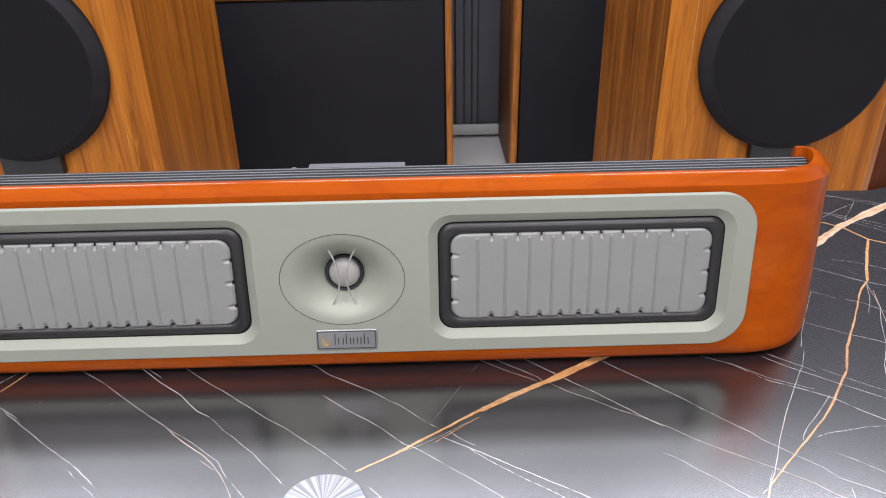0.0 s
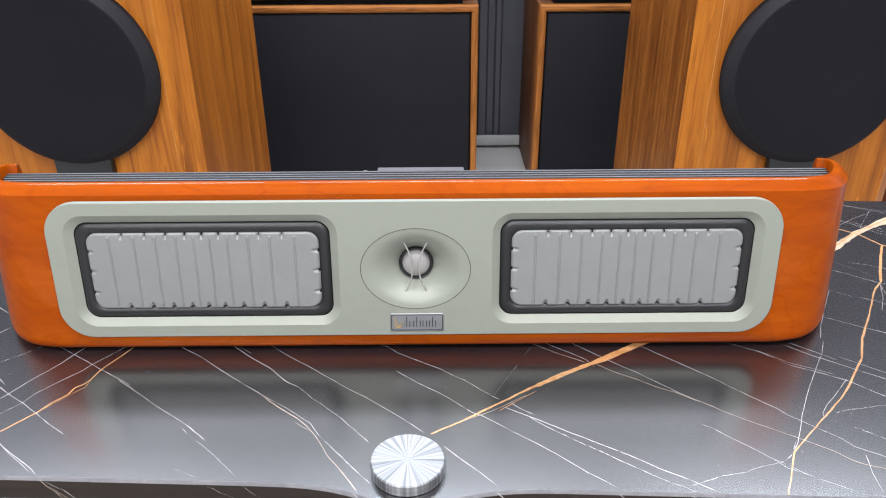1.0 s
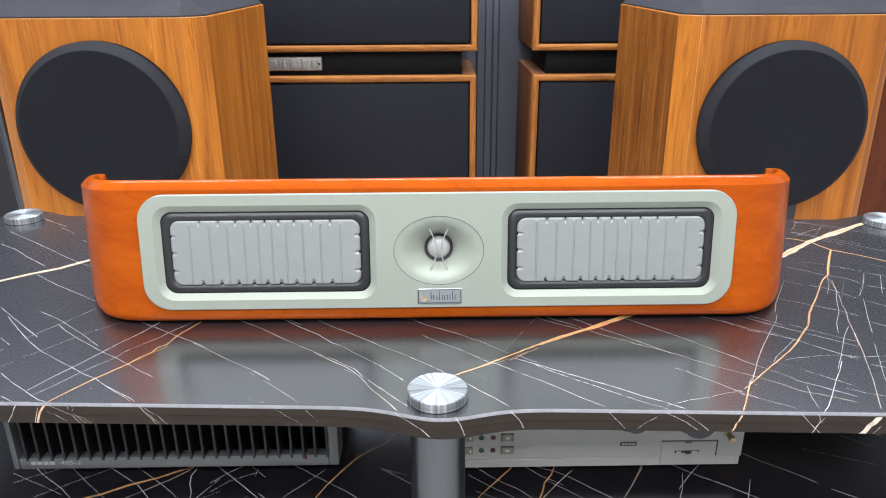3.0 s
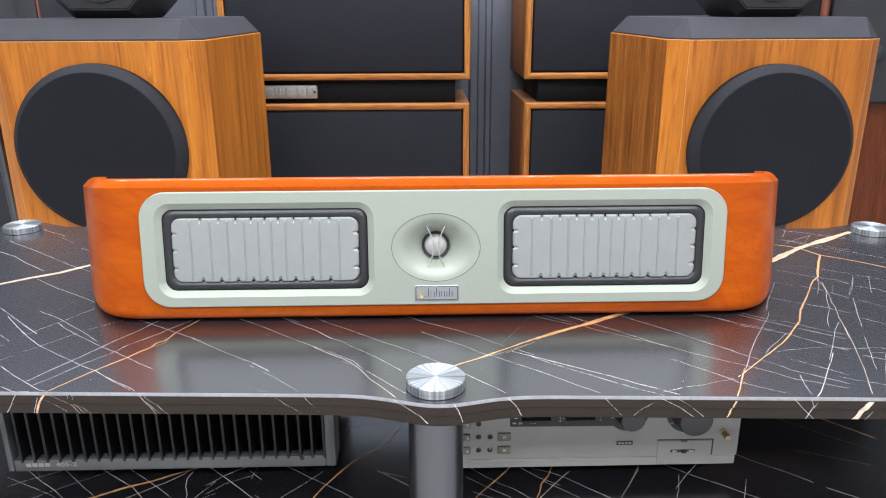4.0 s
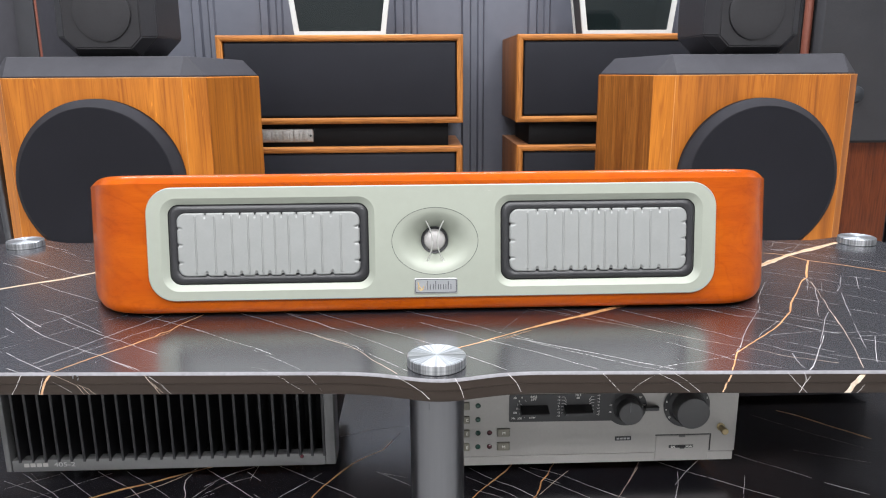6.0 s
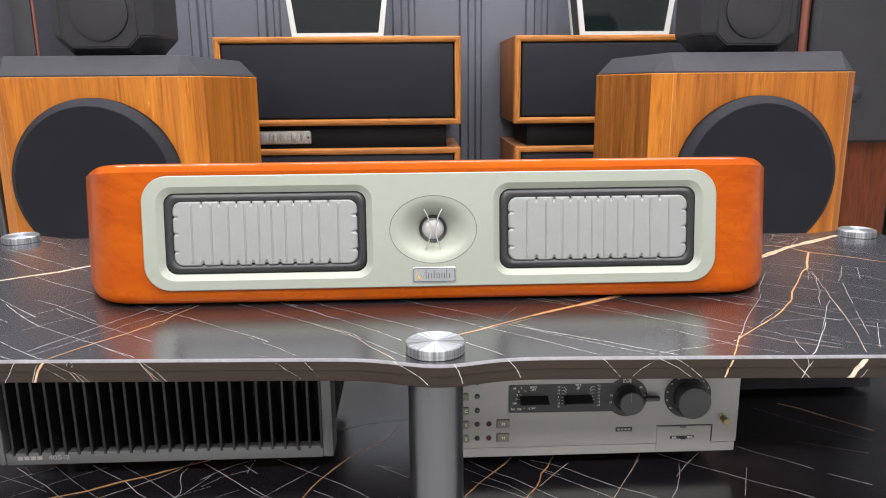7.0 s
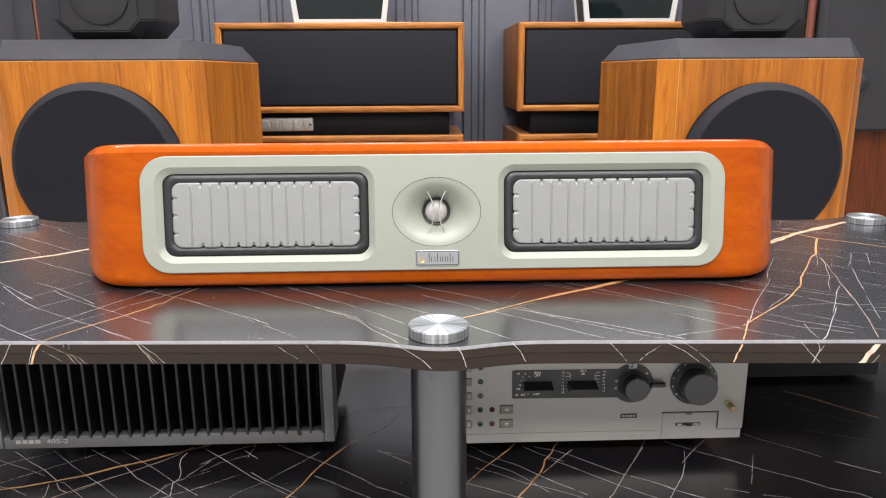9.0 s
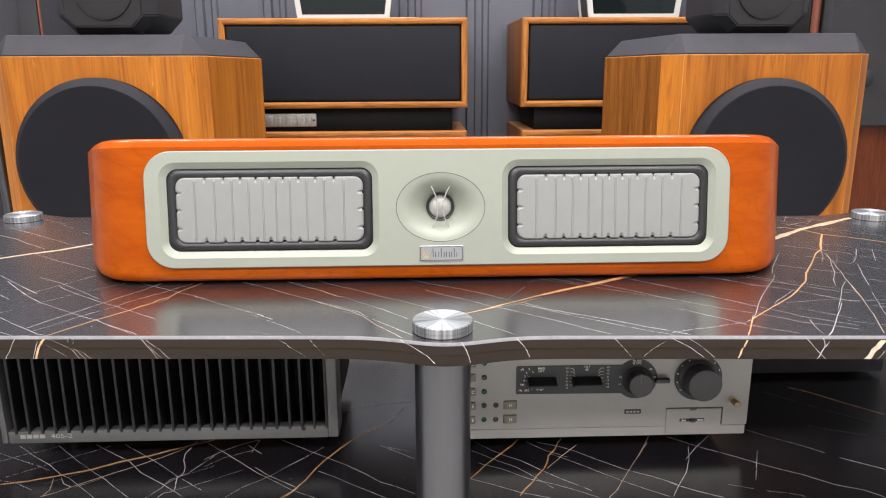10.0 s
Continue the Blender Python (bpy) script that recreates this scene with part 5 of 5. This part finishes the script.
# ---- pre-amplifier ----
def pre_amplifier():
    X0, X1, Y, Z0, Z1 = -0.001, 0.3205, 0.434, 0.4490, 0.5520
    pre = thing("preamplifier", ((X0 + X1) / 2, Y + 0.09, SHELFZ), "taupe grey preamplifier with black dials and small buttons", "amplifier")
    part("case", box(X0 + 0.002, X1 - 0.002, Y + 0.004, Y + 0.205, Z0 + 0.001, Z1 - 0.001, 0.001), BLACK, pre, "dark metal case")
    # front plate in pieces round the drop-down door
    def plate(x0, x1, z0, z1, name="front_plate", y=0.0, lab=""):
        return part(name, box(x0, x1, Y + y, Y + 0.0045, z0, z1, 0.0006, 1), PRE, pre, lab)
    face = plate(X0, X1, Z0 + 0.0105, Z1, lab="taupe enamelled front")
    plate(X0, X1 - 0.0015, Z0, Z0 + 0.0100, "lower_strip")
    door = part("door", box(0.2345, 0.2925, Y - 0.0008, Y + 0.003, 0.4505, 0.4790, 0.0006, 1), PRE, pre, "small drop-down control door")
    part("gap", box(0.2340, 0.2940, Y - 0.0002, Y + 0.001, 0.4790, 0.4802, 0), BLACK, pre, "dark gap over the door")
    part("gap", box(0.2925, 0.2940, Y - 0.0002, Y + 0.001, 0.4608, 0.4802, 0), BLACK, pre, "dark gap beside the door")
    part("tab", box(0.2590, 0.2660, Y - 0.0016, Y + 0.001, 0.4770, 0.4795, 0.0004, 1), AMPGREY, door)
    part("balance_slot", box(0.2490, 0.2750, Y - 0.0011, Y + 0.001, 0.4645, 0.4680, 0.0003, 1), BLACK, door)
    part("slider", box(0.2600, 0.2650, Y - 0.0040, Y + 0.001, 0.4650, 0.4676, 0.0004, 1), BLACK, door)
    # black tone panel with a round lobe
    lobe = []
    cx, cz, R = 0.2010, 0.5135, 0.0215
    a0 = math.asin(0.0155 / R)
    for i in range(41):
        a = -(math.pi - a0) + 2 * (math.pi - a0) * i / 40
        lobe.append((cx + R * math.cos(a), cz + R * math.sin(a)))
    lobe += [(0.0785, cz + 0.0160), (0.0775, cz + 0.0150), (0.0775, cz - 0.0135), (0.0785, cz - 0.0145)]
    b = fill([lobe], lambda u, v: (u, Y - 0.0009, v))
    loft([[(u, Y - 0.0009, v) for u, v in lobe], [(u, Y + 0.001, v) for u, v in lobe]], True, False, False, b)
    bmesh.ops.remove_doubles(b, verts=b.verts[:], dist=1e-6)
    tone = part("tone_panel", b, plain("matt_black_panel", (0.022, 0.022, 0.023), 0.5, 0, 0.1, 200, 0), pre, "matt black tone panel with white lettering")
    for x0 in (0.0890, 0.1345):
        b = lever_wedge(x0, x0 + 0.0290, Y, 0.5080, 0.5175)
        part("lever", b, BLACK, tone, "wide black tone lever")
    for nm, x, z, r0, r1, dep, owner in (("filter_knob", cx + 0.0010, cz - 0.0012, 0.0152, 0.0126, 0.0150, tone), ("volume_knob", 0.2650, 0.5135, 0.0200, 0.0172, 0.0200, pre)):
        m = Matrix.Translation((x, Y - 0.0009, z)) @ pose(0, 0, 0, 90)
        if nm == "volume_knob":
            part("dial_ring", lathe([(0.0245, 0), (0.0245, 0.0006), (0.0240, 0.0010)], 64, None, m), BLACK, pre, "black dial ring with white numbers")
        part(nm, lathe([(r0, 0), (r0, 0.001), (r1, 0.0035), (r1, dep - 0.0008), (r1 - 0.0008, dep)], 64, None, m), plain(nm + "_black", (0.025, 0.025, 0.026), 0.38, 0, 0.1, 200, 0), owner, "round black knob")
    part("pointer", box(cx - 0.0002, cx + 0.0002, Y - 0.0163, Y - 0.0157, cz + 0.001, cz + 0.0125, 0), PLATEGREY, tone)
    part("slope_lever", box(cx + 0.0175, cx + 0.0330, Y - 0.0080, Y - 0.0030, cz - 0.0028, cz + 0.0022, 0.0010, 1), BLACK, tone, "short black side lever")
    part("mute_post", lathe([(0.0042, 0), (0.0042, 0.0015), (0.0030, 0.002), (0.0030, 0.008), (0.0036, 0.0085), (0.0036, 0.0125), (0.0030, 0.013)], 24, None, Matrix.Translation((0.3035, Y, 0.4880)) @ pose(0, 0, 0, 90)), BRASS, pre, "small dull brass knob")
    part("maker_plate", box(0.1908, 0.2080, Y - 0.0006, Y + 0.001, 0.4745, 0.4792, 0.0002, 1), DARKINK, pre, "small dark maker's plate")
    for i in range(4):
        part("printed_bar", box(0.1924 + 0.0037 * i, 0.1952 + 0.0037 * i, Y - 0.0008, Y, 0.4759, 0.4778, 0), DIMINK, pre)
    for i, z in enumerate((0.5335, 0.5180, 0.5025, 0.4870, 0.4712)):
        part("button", box(0.0250, 0.0362, Y - 0.0022, Y + 0.001, z - 0.0042, z + 0.0042, 0.0010, 2), BUTTON, pre, "olive grey push button")
        part("led", lathe([(0.0028, 0), (0.0028, 0.0006), (0.0014, 0.0016)], 16, None, Matrix.Translation((0.0450, Y, z)) @ pose(0, 0, 0, 90)), LEDG, pre, "unlit dark green lamp")
        if i > 2:
            part("led", lathe([(0.0028, 0), (0.0028, 0.0006), (0.0014, 0.0016)], 16, None, Matrix.Translation((0.0572, Y, z)) @ pose(0, 0, 0, 90)), LEDR, pre, "unlit dark red lamp")
            bt = part("button", box(0.0655, 0.0785, Y - 0.0022, Y + 0.001, z - 0.0045, z + 0.0045, 0.0012, 2), BUTTON, pre, "olive grey push button")
            part("bezel", box(0.0650, 0.0790, Y - 0.0004, Y + 0.001, z - 0.0050, z + 0.0050, 0.0006, 1), BLACK, bt)

    def words(text, x, z, size, y=-0.0012, mat=INK):
        lettering(text, size * 1.12, Matrix.Translation((x, Y + y, z)) @ pose(0, 0, 0, 90), mat, pre)
    words("M", 0.0722, 0.4870, 0.0040, -0.0024)
    words("M", 0.0722, 0.4712, 0.0040, -0.0024)
    for tx, z in (("D", 0.5335), ("C", 0.5025), ("E", 0.4870), ("E", 0.4712)):
        words(tx, 0.0335, z, 0.0040, -0.0024)
    words("BASS", 0.1030, 0.5270, 0.0030)
    words("LIFT", 0.1030, 0.5240, 0.0030)
    words("STEP", 0.1020, 0.5038, 0.0030)
    words("dB", 0.0835, 0.5262, 0.0028)
    words("Hz", 0.0820, 0.5032, 0.0028)
    words("300", 0.0885, 0.5030, 0.0028)
    words("100", 0.0835, 0.5095, 0.0026)
    for tx, x, z in (("9", 0.0907, 0.5262), ("6", 0.0880, 0.5225), ("3", 0.0862, 0.5185), ("0", 0.0855, 0.5140)):
        words(tx, x, z, 0.0028)
    words("TILT", 0.1495, 0.5280, 0.0030)
    words("dB", 0.1495, 0.5248, 0.0028)
    for i, tx in enumerate(("+3", "+2", "+1", "0", "\u22121", "\u22122", "\u22123")):
        words(tx, 0.1292, 0.5265 - 0.0036 * i, 0.0025)
        words(tx, 0.1712, 0.5270 - 0.0036 * i, 0.0025)
    for side in (-1, 1):
        for k in range(6):
            xx = 0.1495 + side * 0.0172
            zz = 0.5262 - 0.0036 * k
            pts = [(xx, Y - 0.00105, zz), (xx - side * 0.0030, Y - 0.00105, zz), (xx - side * 0.0052, Y - 0.00105, 0.5130 + (zz - 0.5130) * 0.72)]
            part("scale_mark", tube(pts, 0.00018, 4), INK, tone)
    for k in range(5):
        a = radians(125 + 27 * k)
        p0 = (0.1035 + 0.0140 * math.cos(a), 0.5135 + 0.0105 * math.sin(a))
        p1 = (0.1035 + 0.0170 * math.cos(a), 0.5135 + 0.0125 * math.sin(a))
        part("scale_mark", tube([(p0[0], Y - 0.00105, p0[1]), (p1[0], Y - 0.00105, p1[1])], 0.00018, 4), INK, tone)
    words("FILTER", cx - 0.0005, cz + 0.0200, 0.0028)
    words("SLOPE", cx - 0.0005, cz + 0.0172, 0.0028)
    for tx, x, z in (("5K", 0.0142, 0.0105), ("7K", 0.0188, 0.0015), ("25", -0.0165, 0.0025), ("10", -0.0172, -0.0055)):
        words(tx, cx + x, cz + z, 0.0025)
    for i in range(11):
        a = radians(215 - 24 * i)
        words(str(10 - i) if i < 9 else "", 0.2650 + 0.0225 * math.cos(a), 0.5135 + 0.0225 * math.sin(a), 0.0026, -0.0021)
    words("BAL", 0.2535, 0.4662, 0.0026, -0.0014)
    words("MON", 0.2705, 0.4662, 0.0026, -0.0014)
    for fx in (X0 + 0.03, X1 - 0.03):
        for fy2 in (Y + 0.07, Y + 0.18):
            part("foot", lathe([(0.008, SHELFZ), (0.0095, Z0 + 0.0025)], 16, None, Matrix.Translation((fx, fy2, 0))), RUBBER, pre)


pre_amplifier()

# ---- big two-box studio speakers ----
def studio_speaker(x0, x1, y, wx, wz, z1, hx, D, ch, label):
    cxm = (x0 + x1) / 2
    sp = thing("studio_speaker", (cxm, y + 0.25, 0), label, "loudspeaker", "pair of studio speakers")
    W, z0 = x1 - x0, 0.16

    def plan(e, c):
        X, Yb = W / 2 - e, D - e
        return [(cxm - X + c, y + e), (cxm + X - c, y + e), (cxm + X, y + e + c), (cxm + X, y + Yb), (cxm - X, y + Yb), (cxm - X, y + e + c)]
    rings = [[(px, py, z) for px, py in plan(e, ch)] for e, z in ((0.002, z0), (0, z0 + 0.002), (0, z1 - 0.0015), (0.0012, z1))]
    cab = part("cabinet", loft(rings, True, True, True), WALNUT_Z, sp, "striped golden brown veneer cabinet with bevelled front corners", 20)
    rings = [[(px, py, z) for px, py in plan(e, max(0.004, ch + k))] for e, z, k in ((0.004, z1 + 0.0005, 0), (0.004, z1 + 0.0035, 0), (0.036, z1 + 0.045, -0.034), (0.039, z1 + 0.046, -0.034))]
    part("top_cap", loft(rings, True, True, True), CAPBLACK, sp, "charcoal bevelled cap", 20)
    m = Matrix.Translation((wx, y + 0.001, wz)) @ pose(0, 0, 0, 90)
    R = 0.1872
    part("woofer_grille", lathe([(R, 0), (R, 0.018), (R - 0.002, 0.021), (R - 0.0165, 0.038), (R - 0.020, 0.0385)], 96, None, m), RINGBLACK, sp, "round black grille frame", 30)
    part("grille_cloth", lathe([(R - 0.0185, 0.034), (R - 0.0185, 0.0392), (0.05, 0.0398)], 96, None, m), FOAM, sp, "round black cloth")
    part("lower_grip", box(wx - 0.06, wx + 0.06, y - 0.02, y + 0.001, wz - R - 0.03, wz - R + 0.03, 0.004), BLACK, sp, "black tab under the grille")
    # inward side only: a darker, finer-figured sheet than the cabinet front
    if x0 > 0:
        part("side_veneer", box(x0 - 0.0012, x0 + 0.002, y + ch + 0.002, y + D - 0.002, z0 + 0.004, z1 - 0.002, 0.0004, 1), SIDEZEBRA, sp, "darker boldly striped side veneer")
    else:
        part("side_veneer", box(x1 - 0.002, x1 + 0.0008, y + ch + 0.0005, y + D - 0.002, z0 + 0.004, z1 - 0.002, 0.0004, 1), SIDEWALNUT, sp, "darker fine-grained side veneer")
    # thin beads added along the edges to draw their highlight
    lip = plan(0.0004, ch)
    for k in range(3):
        p, q = lip[(k - 1) % 6], lip[k]
        part("top_arris", tube([(*p, z1 - 0.0010), (*q, z1 - 0.0010)], 0.0011, 6), ARRIS, sp, "pale bead painted as a lit veneer edge")
    for p in lip[:2]:
        part("front_arris", tube([(*p, z0 + 0.004), (*p, z1 - 0.003)], 0.0008, 6), ARRIS, sp, "pale bead painted as a lit veneer edge")
    part("plinth", box(x0 + 0.03, x1 - 0.03, y + 0.03, y + D - 0.03, 0.0, z0, 0.004), BLACK, sp, "black plinth")

    # eight-sided head on a short neck
    hb = z1 + 0.0465
    hw, hd = 0.126, 0.118
    hy = y + 0.185

    def oct_ring(yy, hwid, za, zb, c):
        return [(hx + p, yy, q) for p, q in ((-hwid + c, za), (hwid - c, za), (hwid, za + c), (hwid, zb - c), (hwid - c, zb), (-hwid + c, zb), (-hwid, zb - c), (-hwid, za + c))]
    b = loft([oct_ring(hy - hd, 0.086, hb + 0.018, hb + 0.205, 0.024), oct_ring(hy - hd + 0.030, 0.114, hb, hb + 0.225, 0.044), oct_ring(hy + hd - 0.03, 0.114, hb, hb + 0.225, 0.044), oct_ring(hy + hd, 0.09, hb + 0.015, hb + 0.21, 0.03)], True, True, True)
    bmesh.ops.bevel(b, geom=b.edges[:], offset=0.0025, segments=2, affect="EDGES")
    part("head", b, HEADBLACK, sp, "black eight-sided midrange head", 28)
    part("head_grille", lathe([(0.064, 0), (0.064, 0.005), (0.058, 0.008), (0.02, 0.009)], 64, None, Matrix.Translation((hx - 0.004 * (1 if hx > 0 else -1), hy - hd, hb + 0.096)) @ pose(0, 0, 0, 90)), GREYCLOTH, sp, "round dark grey head grille")
    part("neck", lathe([(0.05, z1 + 0.046), (0.05, hb + 0.002)], 32, None, Matrix.Translation((hx, hy, 0))), BLACK, sp)
    return sp


studio_speaker(0.5360, 1.0160, 1.415, 0.7760, 0.6090, 0.8475, 0.7800, 0.560, 0.038, "golden striped-veneer studio speaker with round black grille beside mahogany cabinet")
studio_speaker(-0.9660, -0.4885, 1.415, -0.7240, 0.6175, 0.8500, -0.7190, 0.620, 0.0426, "golden striped-veneer studio speaker with round black grille beside metal pole")


# ---- stacked wide speakers against the wall ----
def rail_mesh(sec, ends, y):
    """One mitred frame piece: its section (in from the outer edge, back from the front) at both ends."""
    return loft([[(ends(w)[k][0], y + back, ends(w)[k][1]) for w, back in sec] for k in (0, 1)], True, True, True)


def wide_box(x0, x1, y, d, z0, z1, frame_w, label, group):
    sp = thing("wide_speaker", ((x0 + x1) / 2, y + d / 2, z0), label, "loudspeaker", group)
    part("carcass", box(x0 + 0.001, x1 - 0.001, y + 0.03, y + d, z0 + 0.001, z1 - 0.0022, 0.002), TEAKSIDE, sp, "cabinet in a darker teak tone than its frame")
    part("top_panel", box(x0 + 0.001, x1 - 0.001, y + 0.0302, y + d, z1 - 0.002, z1 - 0.0002, 0), TEAKTOP, sp, "dull brown top")
    t = frame_w
    # mitred frame: a moulded section swept along each side
    sec = [(0.0, 0.03), (0.0, 0.004), (0.0012, 0.0012), (0.0035, 0.0), (t - 0.0045, 0.0004), (t - 0.001, 0.0045), (t, 0.03)]
    for nm, mat, ends in (("top_rail", TEAK, lambda w: ((x0 + w, z1 - w), (x1 - w, z1 - w))), ("bottom_rail", TEAK, lambda w: ((x0 + w, z0 + w), (x1 - w, z0 + w))),
                          ("left_stile", TEAK_Z, lambda w: ((x0 + w, z0 + w), (x0 + w, z1 - w))), ("right_stile", TEAK_Z, lambda w: ((x1 - w, z0 + w), (x1 - w, z1 - w)))):
        part(nm, rail_mesh(sec, ends, y), mat, sp, "", 50)
    part("grille", box(x0 + t + 0.002, x1 - t - 0.002, y + 0.003, y + 0.028, z0 + t + 0.001, z1 - t - 0.001, 0.009, 4), GRILLE, sp, "black cloth grille")
    return sp


for x0, x1 in ((-0.678, 0.1485), (0.3325, 1.160)):
    g = "stacked wide speakers"
    wide_box(x0 + 0.004, x1 - 0.002, 2.290, 0.452, 0.003, 0.6085, 0.0215, "wide teak speaker with black cloth grille standing on the floor", g)
    wide_box(x0, x1, 2.290, 0.452, 0.6875, 0.9815, 0.0215, "wide teak speaker with black cloth grille stacked on a plinth", g)
    # plinth blackened: its colour stands for the shade in the gap
    pl = part("spacer_plinth", box(x0 + 0.05, x1 - 0.05, 2.330, 2.68, 0.6080, 0.6880, 0.002), FINBACK, None)
    tagged(pl, "spacer plinth coloured as recess shade between two stacked speakers", "plinth", "spacer plinths")
np_ = thing("nameplate", (-0.48, 2.325, 0.64), "cast pewter nameplate with raised worn letters shown as blocks", "nameplate")
part("plate", box(-0.625, -0.3705, 2.318, 2.3295, 0.6235, 0.6700, 0.0055, 3), PLATE, np_, "rough pewter plate")
for bx, bw in ((-0.619, 0.026), (-0.584, 0.030), (-0.545, 0.032), (-0.502, 0.013), (-0.479, 0.030), (-0.440, 0.024), (-0.408, 0.025)):
    part("raised_block", box(bx, bx + bw * 0.86, 2.3150, 2.3190, 0.6310, 0.6630, 0.0028, 2), PLATE, np_)
part("screw", lathe([(0.004, 0), (0.004, 0.0015), (0.002, 0.0025)], 16, None, Matrix.Translation((-0.380, 2.318, 0.6465)) @ pose(0, 0, 0, 90)), BLACK, np_)


# ---- white-framed glass-fronted boxes on top of the stacks ----
def glass_box(cx, y, z):
    ob = thing("glass_fronted_box", (cx, y + 0.08, z), "white-framed box with dark glossy glass front standing on a teak speaker", "loudspeaker", "glass-fronted boxes")
    hb_, ht, Hh, d = 0.156, 0.200, 0.36, 0.17
    t = 0.016

    def fr(w):
        return [(cx - hb_ + w, z + w), (cx + hb_ - w, z + w), (cx + ht - w, z + Hh - w), (cx - ht + w, z + Hh - w)]
    o, i2 = fr(0), fr(t)
    b = loft([[(px, y, pz) for px, pz in o], [(px, y, pz) for px, pz in i2], [(px, y + 0.012, pz) for px, pz in i2], [(px, y + 0.012, pz) for px, pz in o]])
    loft([[(px, y + 0.012, pz) for px, pz in o], [(px, y, pz) for px, pz in o]], True, False, False, b)
    bmesh.ops.remove_doubles(b, verts=b.verts[:], dist=1e-6)
    part("front_frame", b, WHITE, ob, "white lacquered frame", 20)
    part("glass", loft([[(px, y + 0.006, pz) for px, pz in fr(t - 0.001)], [(px, y + 0.012, pz) for px, pz in fr(t - 0.001)]], True, True, True), GLASS, ob, "dark glossy glass", 20)
    part("body", loft([[(px, y + 0.013, pz) for px, pz in fr(0.004)], [(px, y + d, pz) for px, pz in fr(0.012)]], True, True, True), GREYCLOTH, ob, "dark grey tapering body", 20)
    part("rear_frame", loft([[(px, y + d, pz) for px, pz in fr(0.006)], [(px, y + d + 0.012, pz) for px, pz in fr(0.006)]], True, True, True), WHITE, ob, "white lacquered back frame", 20)


glass_box(-0.271, 2.375, 0.9815)
glass_box(0.728, 2.375, 0.9815)
strip = part("wooden_slat", box(-0.115, -0.022, 2.33, 2.345, 0.9815, 0.9850, 0.001), PALEWOOD, None)
tagged(strip, "thin loose strip of wood lying on a teak speaker", "strip")


# ---- mahogany floor speaker with a grey baffle, and the leaning pole ----
def mahogany_speaker():
    sp = thing("floor_speaker", (1.36, 2.2, 0), "mahogany floor-standing speaker with a rounded dark grey baffle", "loudspeaker")
    part("cabinet", box(1.182, 1.52, 2.04, 2.45, 0.02, 1.9, 0.004), MAHOGANY, sp, "mahogany veneered cabinet")
    part("side_panel", box(1.174, 1.1815, 2.045, 2.452, 0.05, 1.895, 0.001), BLACK, sp, "black side panel")
    part("trim", lathe([(0.012, 0.75), (0.014, 1.9)], 20, None, Matrix.Translation((1.186, 2.03, 0))), COPPER, sp, "red-brown rounded corner trim")
    lp = rrect(1.495, 1.275, 0.290, 0.640, 0.10, 12)
    b = loft([[(u, 2.038, v) for u, v in lp], [(u, 1.995, v) for u, v in lp]], True, True, False)
    lp2 = rrect(1.495, 1.275, 0.282, 0.632, 0.094, 12)
    loft([[(u, 1.995, v) for u, v in lp], [(u, 1.985, v) for u, v in lp2]], True, False, True, b)
    bmesh.ops.remove_doubles(b, verts=b.verts[:], dist=1e-6)
    part("baffle", b, GREYCLOTH, sp, "large dark grey rounded baffle", 40)
    part("dome", lathe([(0.026, 0), (0.022, 0.008), (0.010, 0.013), (0.001, 0.014)], 32, None, Matrix.Translation((1.336, 1.985, 0.784)) @ pose(0, 0, 0, 90)), RIBBED, sp, "dark shiny dome")
    part("base", box(1.12, 1.54, 2.02, 2.47, 0.0, 0.04, 0.003), BLACK, sp)


mahogany_speaker()
dk = thing("dark_speaker", (1.75, 2.3, 0), "tall black speaker standing beside the mahogany one", "loudspeaker")
part("cabinet", box(1.545, 2.0, 2.10, 2.5, 0.0, 1.5, 0.006), CAPBLACK, dk, "black cabinet")
part("grille", box(1.56, 1.985, 2.085, 2.099, 0.05, 1.45, 0.004), GRILLE, dk, "black cloth grille")
pole = thing("metal_pole", (-1.05, 1.6, 0), "leaning pale grey metal pole beside a studio speaker", "pole")
part("tube", tube([(-1.045, 1.62, 0.0), (-1.060, 1.62, 0.40), (-1.085, 1.62, 1.15)], 0.014, 16), POST, pole, "pale grey metal tube")
part("foot", lathe([(0.05, 0), (0.05, 0.008), (0.016, 0.014)], 24, None, Matrix.Translation((-1.045, 1.62, 0))), BLACK, pole)
dl = thing("dark_speaker", (-1.45, 2.42, 0), "tall charcoal speaker with a thin red-brown edge against the wall", "loudspeaker")
part("cabinet", box(-1.72, -1.228, 2.25, 2.6, 0.0, 1.6, 0.006), CAPBLACK, dl, "charcoal cabinet")
part("baffle", box(-1.292, -1.232, 2.238, 2.2495, 0.03, 1.59, 0.002), GREYCLOTH, dl, "slate grey front strip")
part("trim", lathe([(0.0042, 0.0), (0.0042, 1.6)], 12, None, Matrix.Translation((-1.2270, 2.2460, 0))), COPPER, dl, "thin red-brown edge")

# a flat black component behind the preamplifier
bc = thing("black_component", (0.55, 0.64, SHELFZ), "flat black hi-fi component lying on the lower shelf", "hi-fi component")
part("case", box(0.40, 0.585, 0.625, 0.77, SHELFZ + 0.008, SHELFZ + 0.085, 0.003), CAPBLACK, bc, "black metal case")
part("front", box(0.40, 0.585, 0.619, 0.6245, SHELFZ + 0.006, SHELFZ + 0.087, 0.002), CAPBLACK, bc, "dark front plate")
for fx in (0.43, 0.555):
    part("foot", lathe([(0.008, SHELFZ), (0.008, SHELFZ + 0.0085)], 12, None, Matrix.Translation((fx, 0.65, 0))), RUBBER, bc)
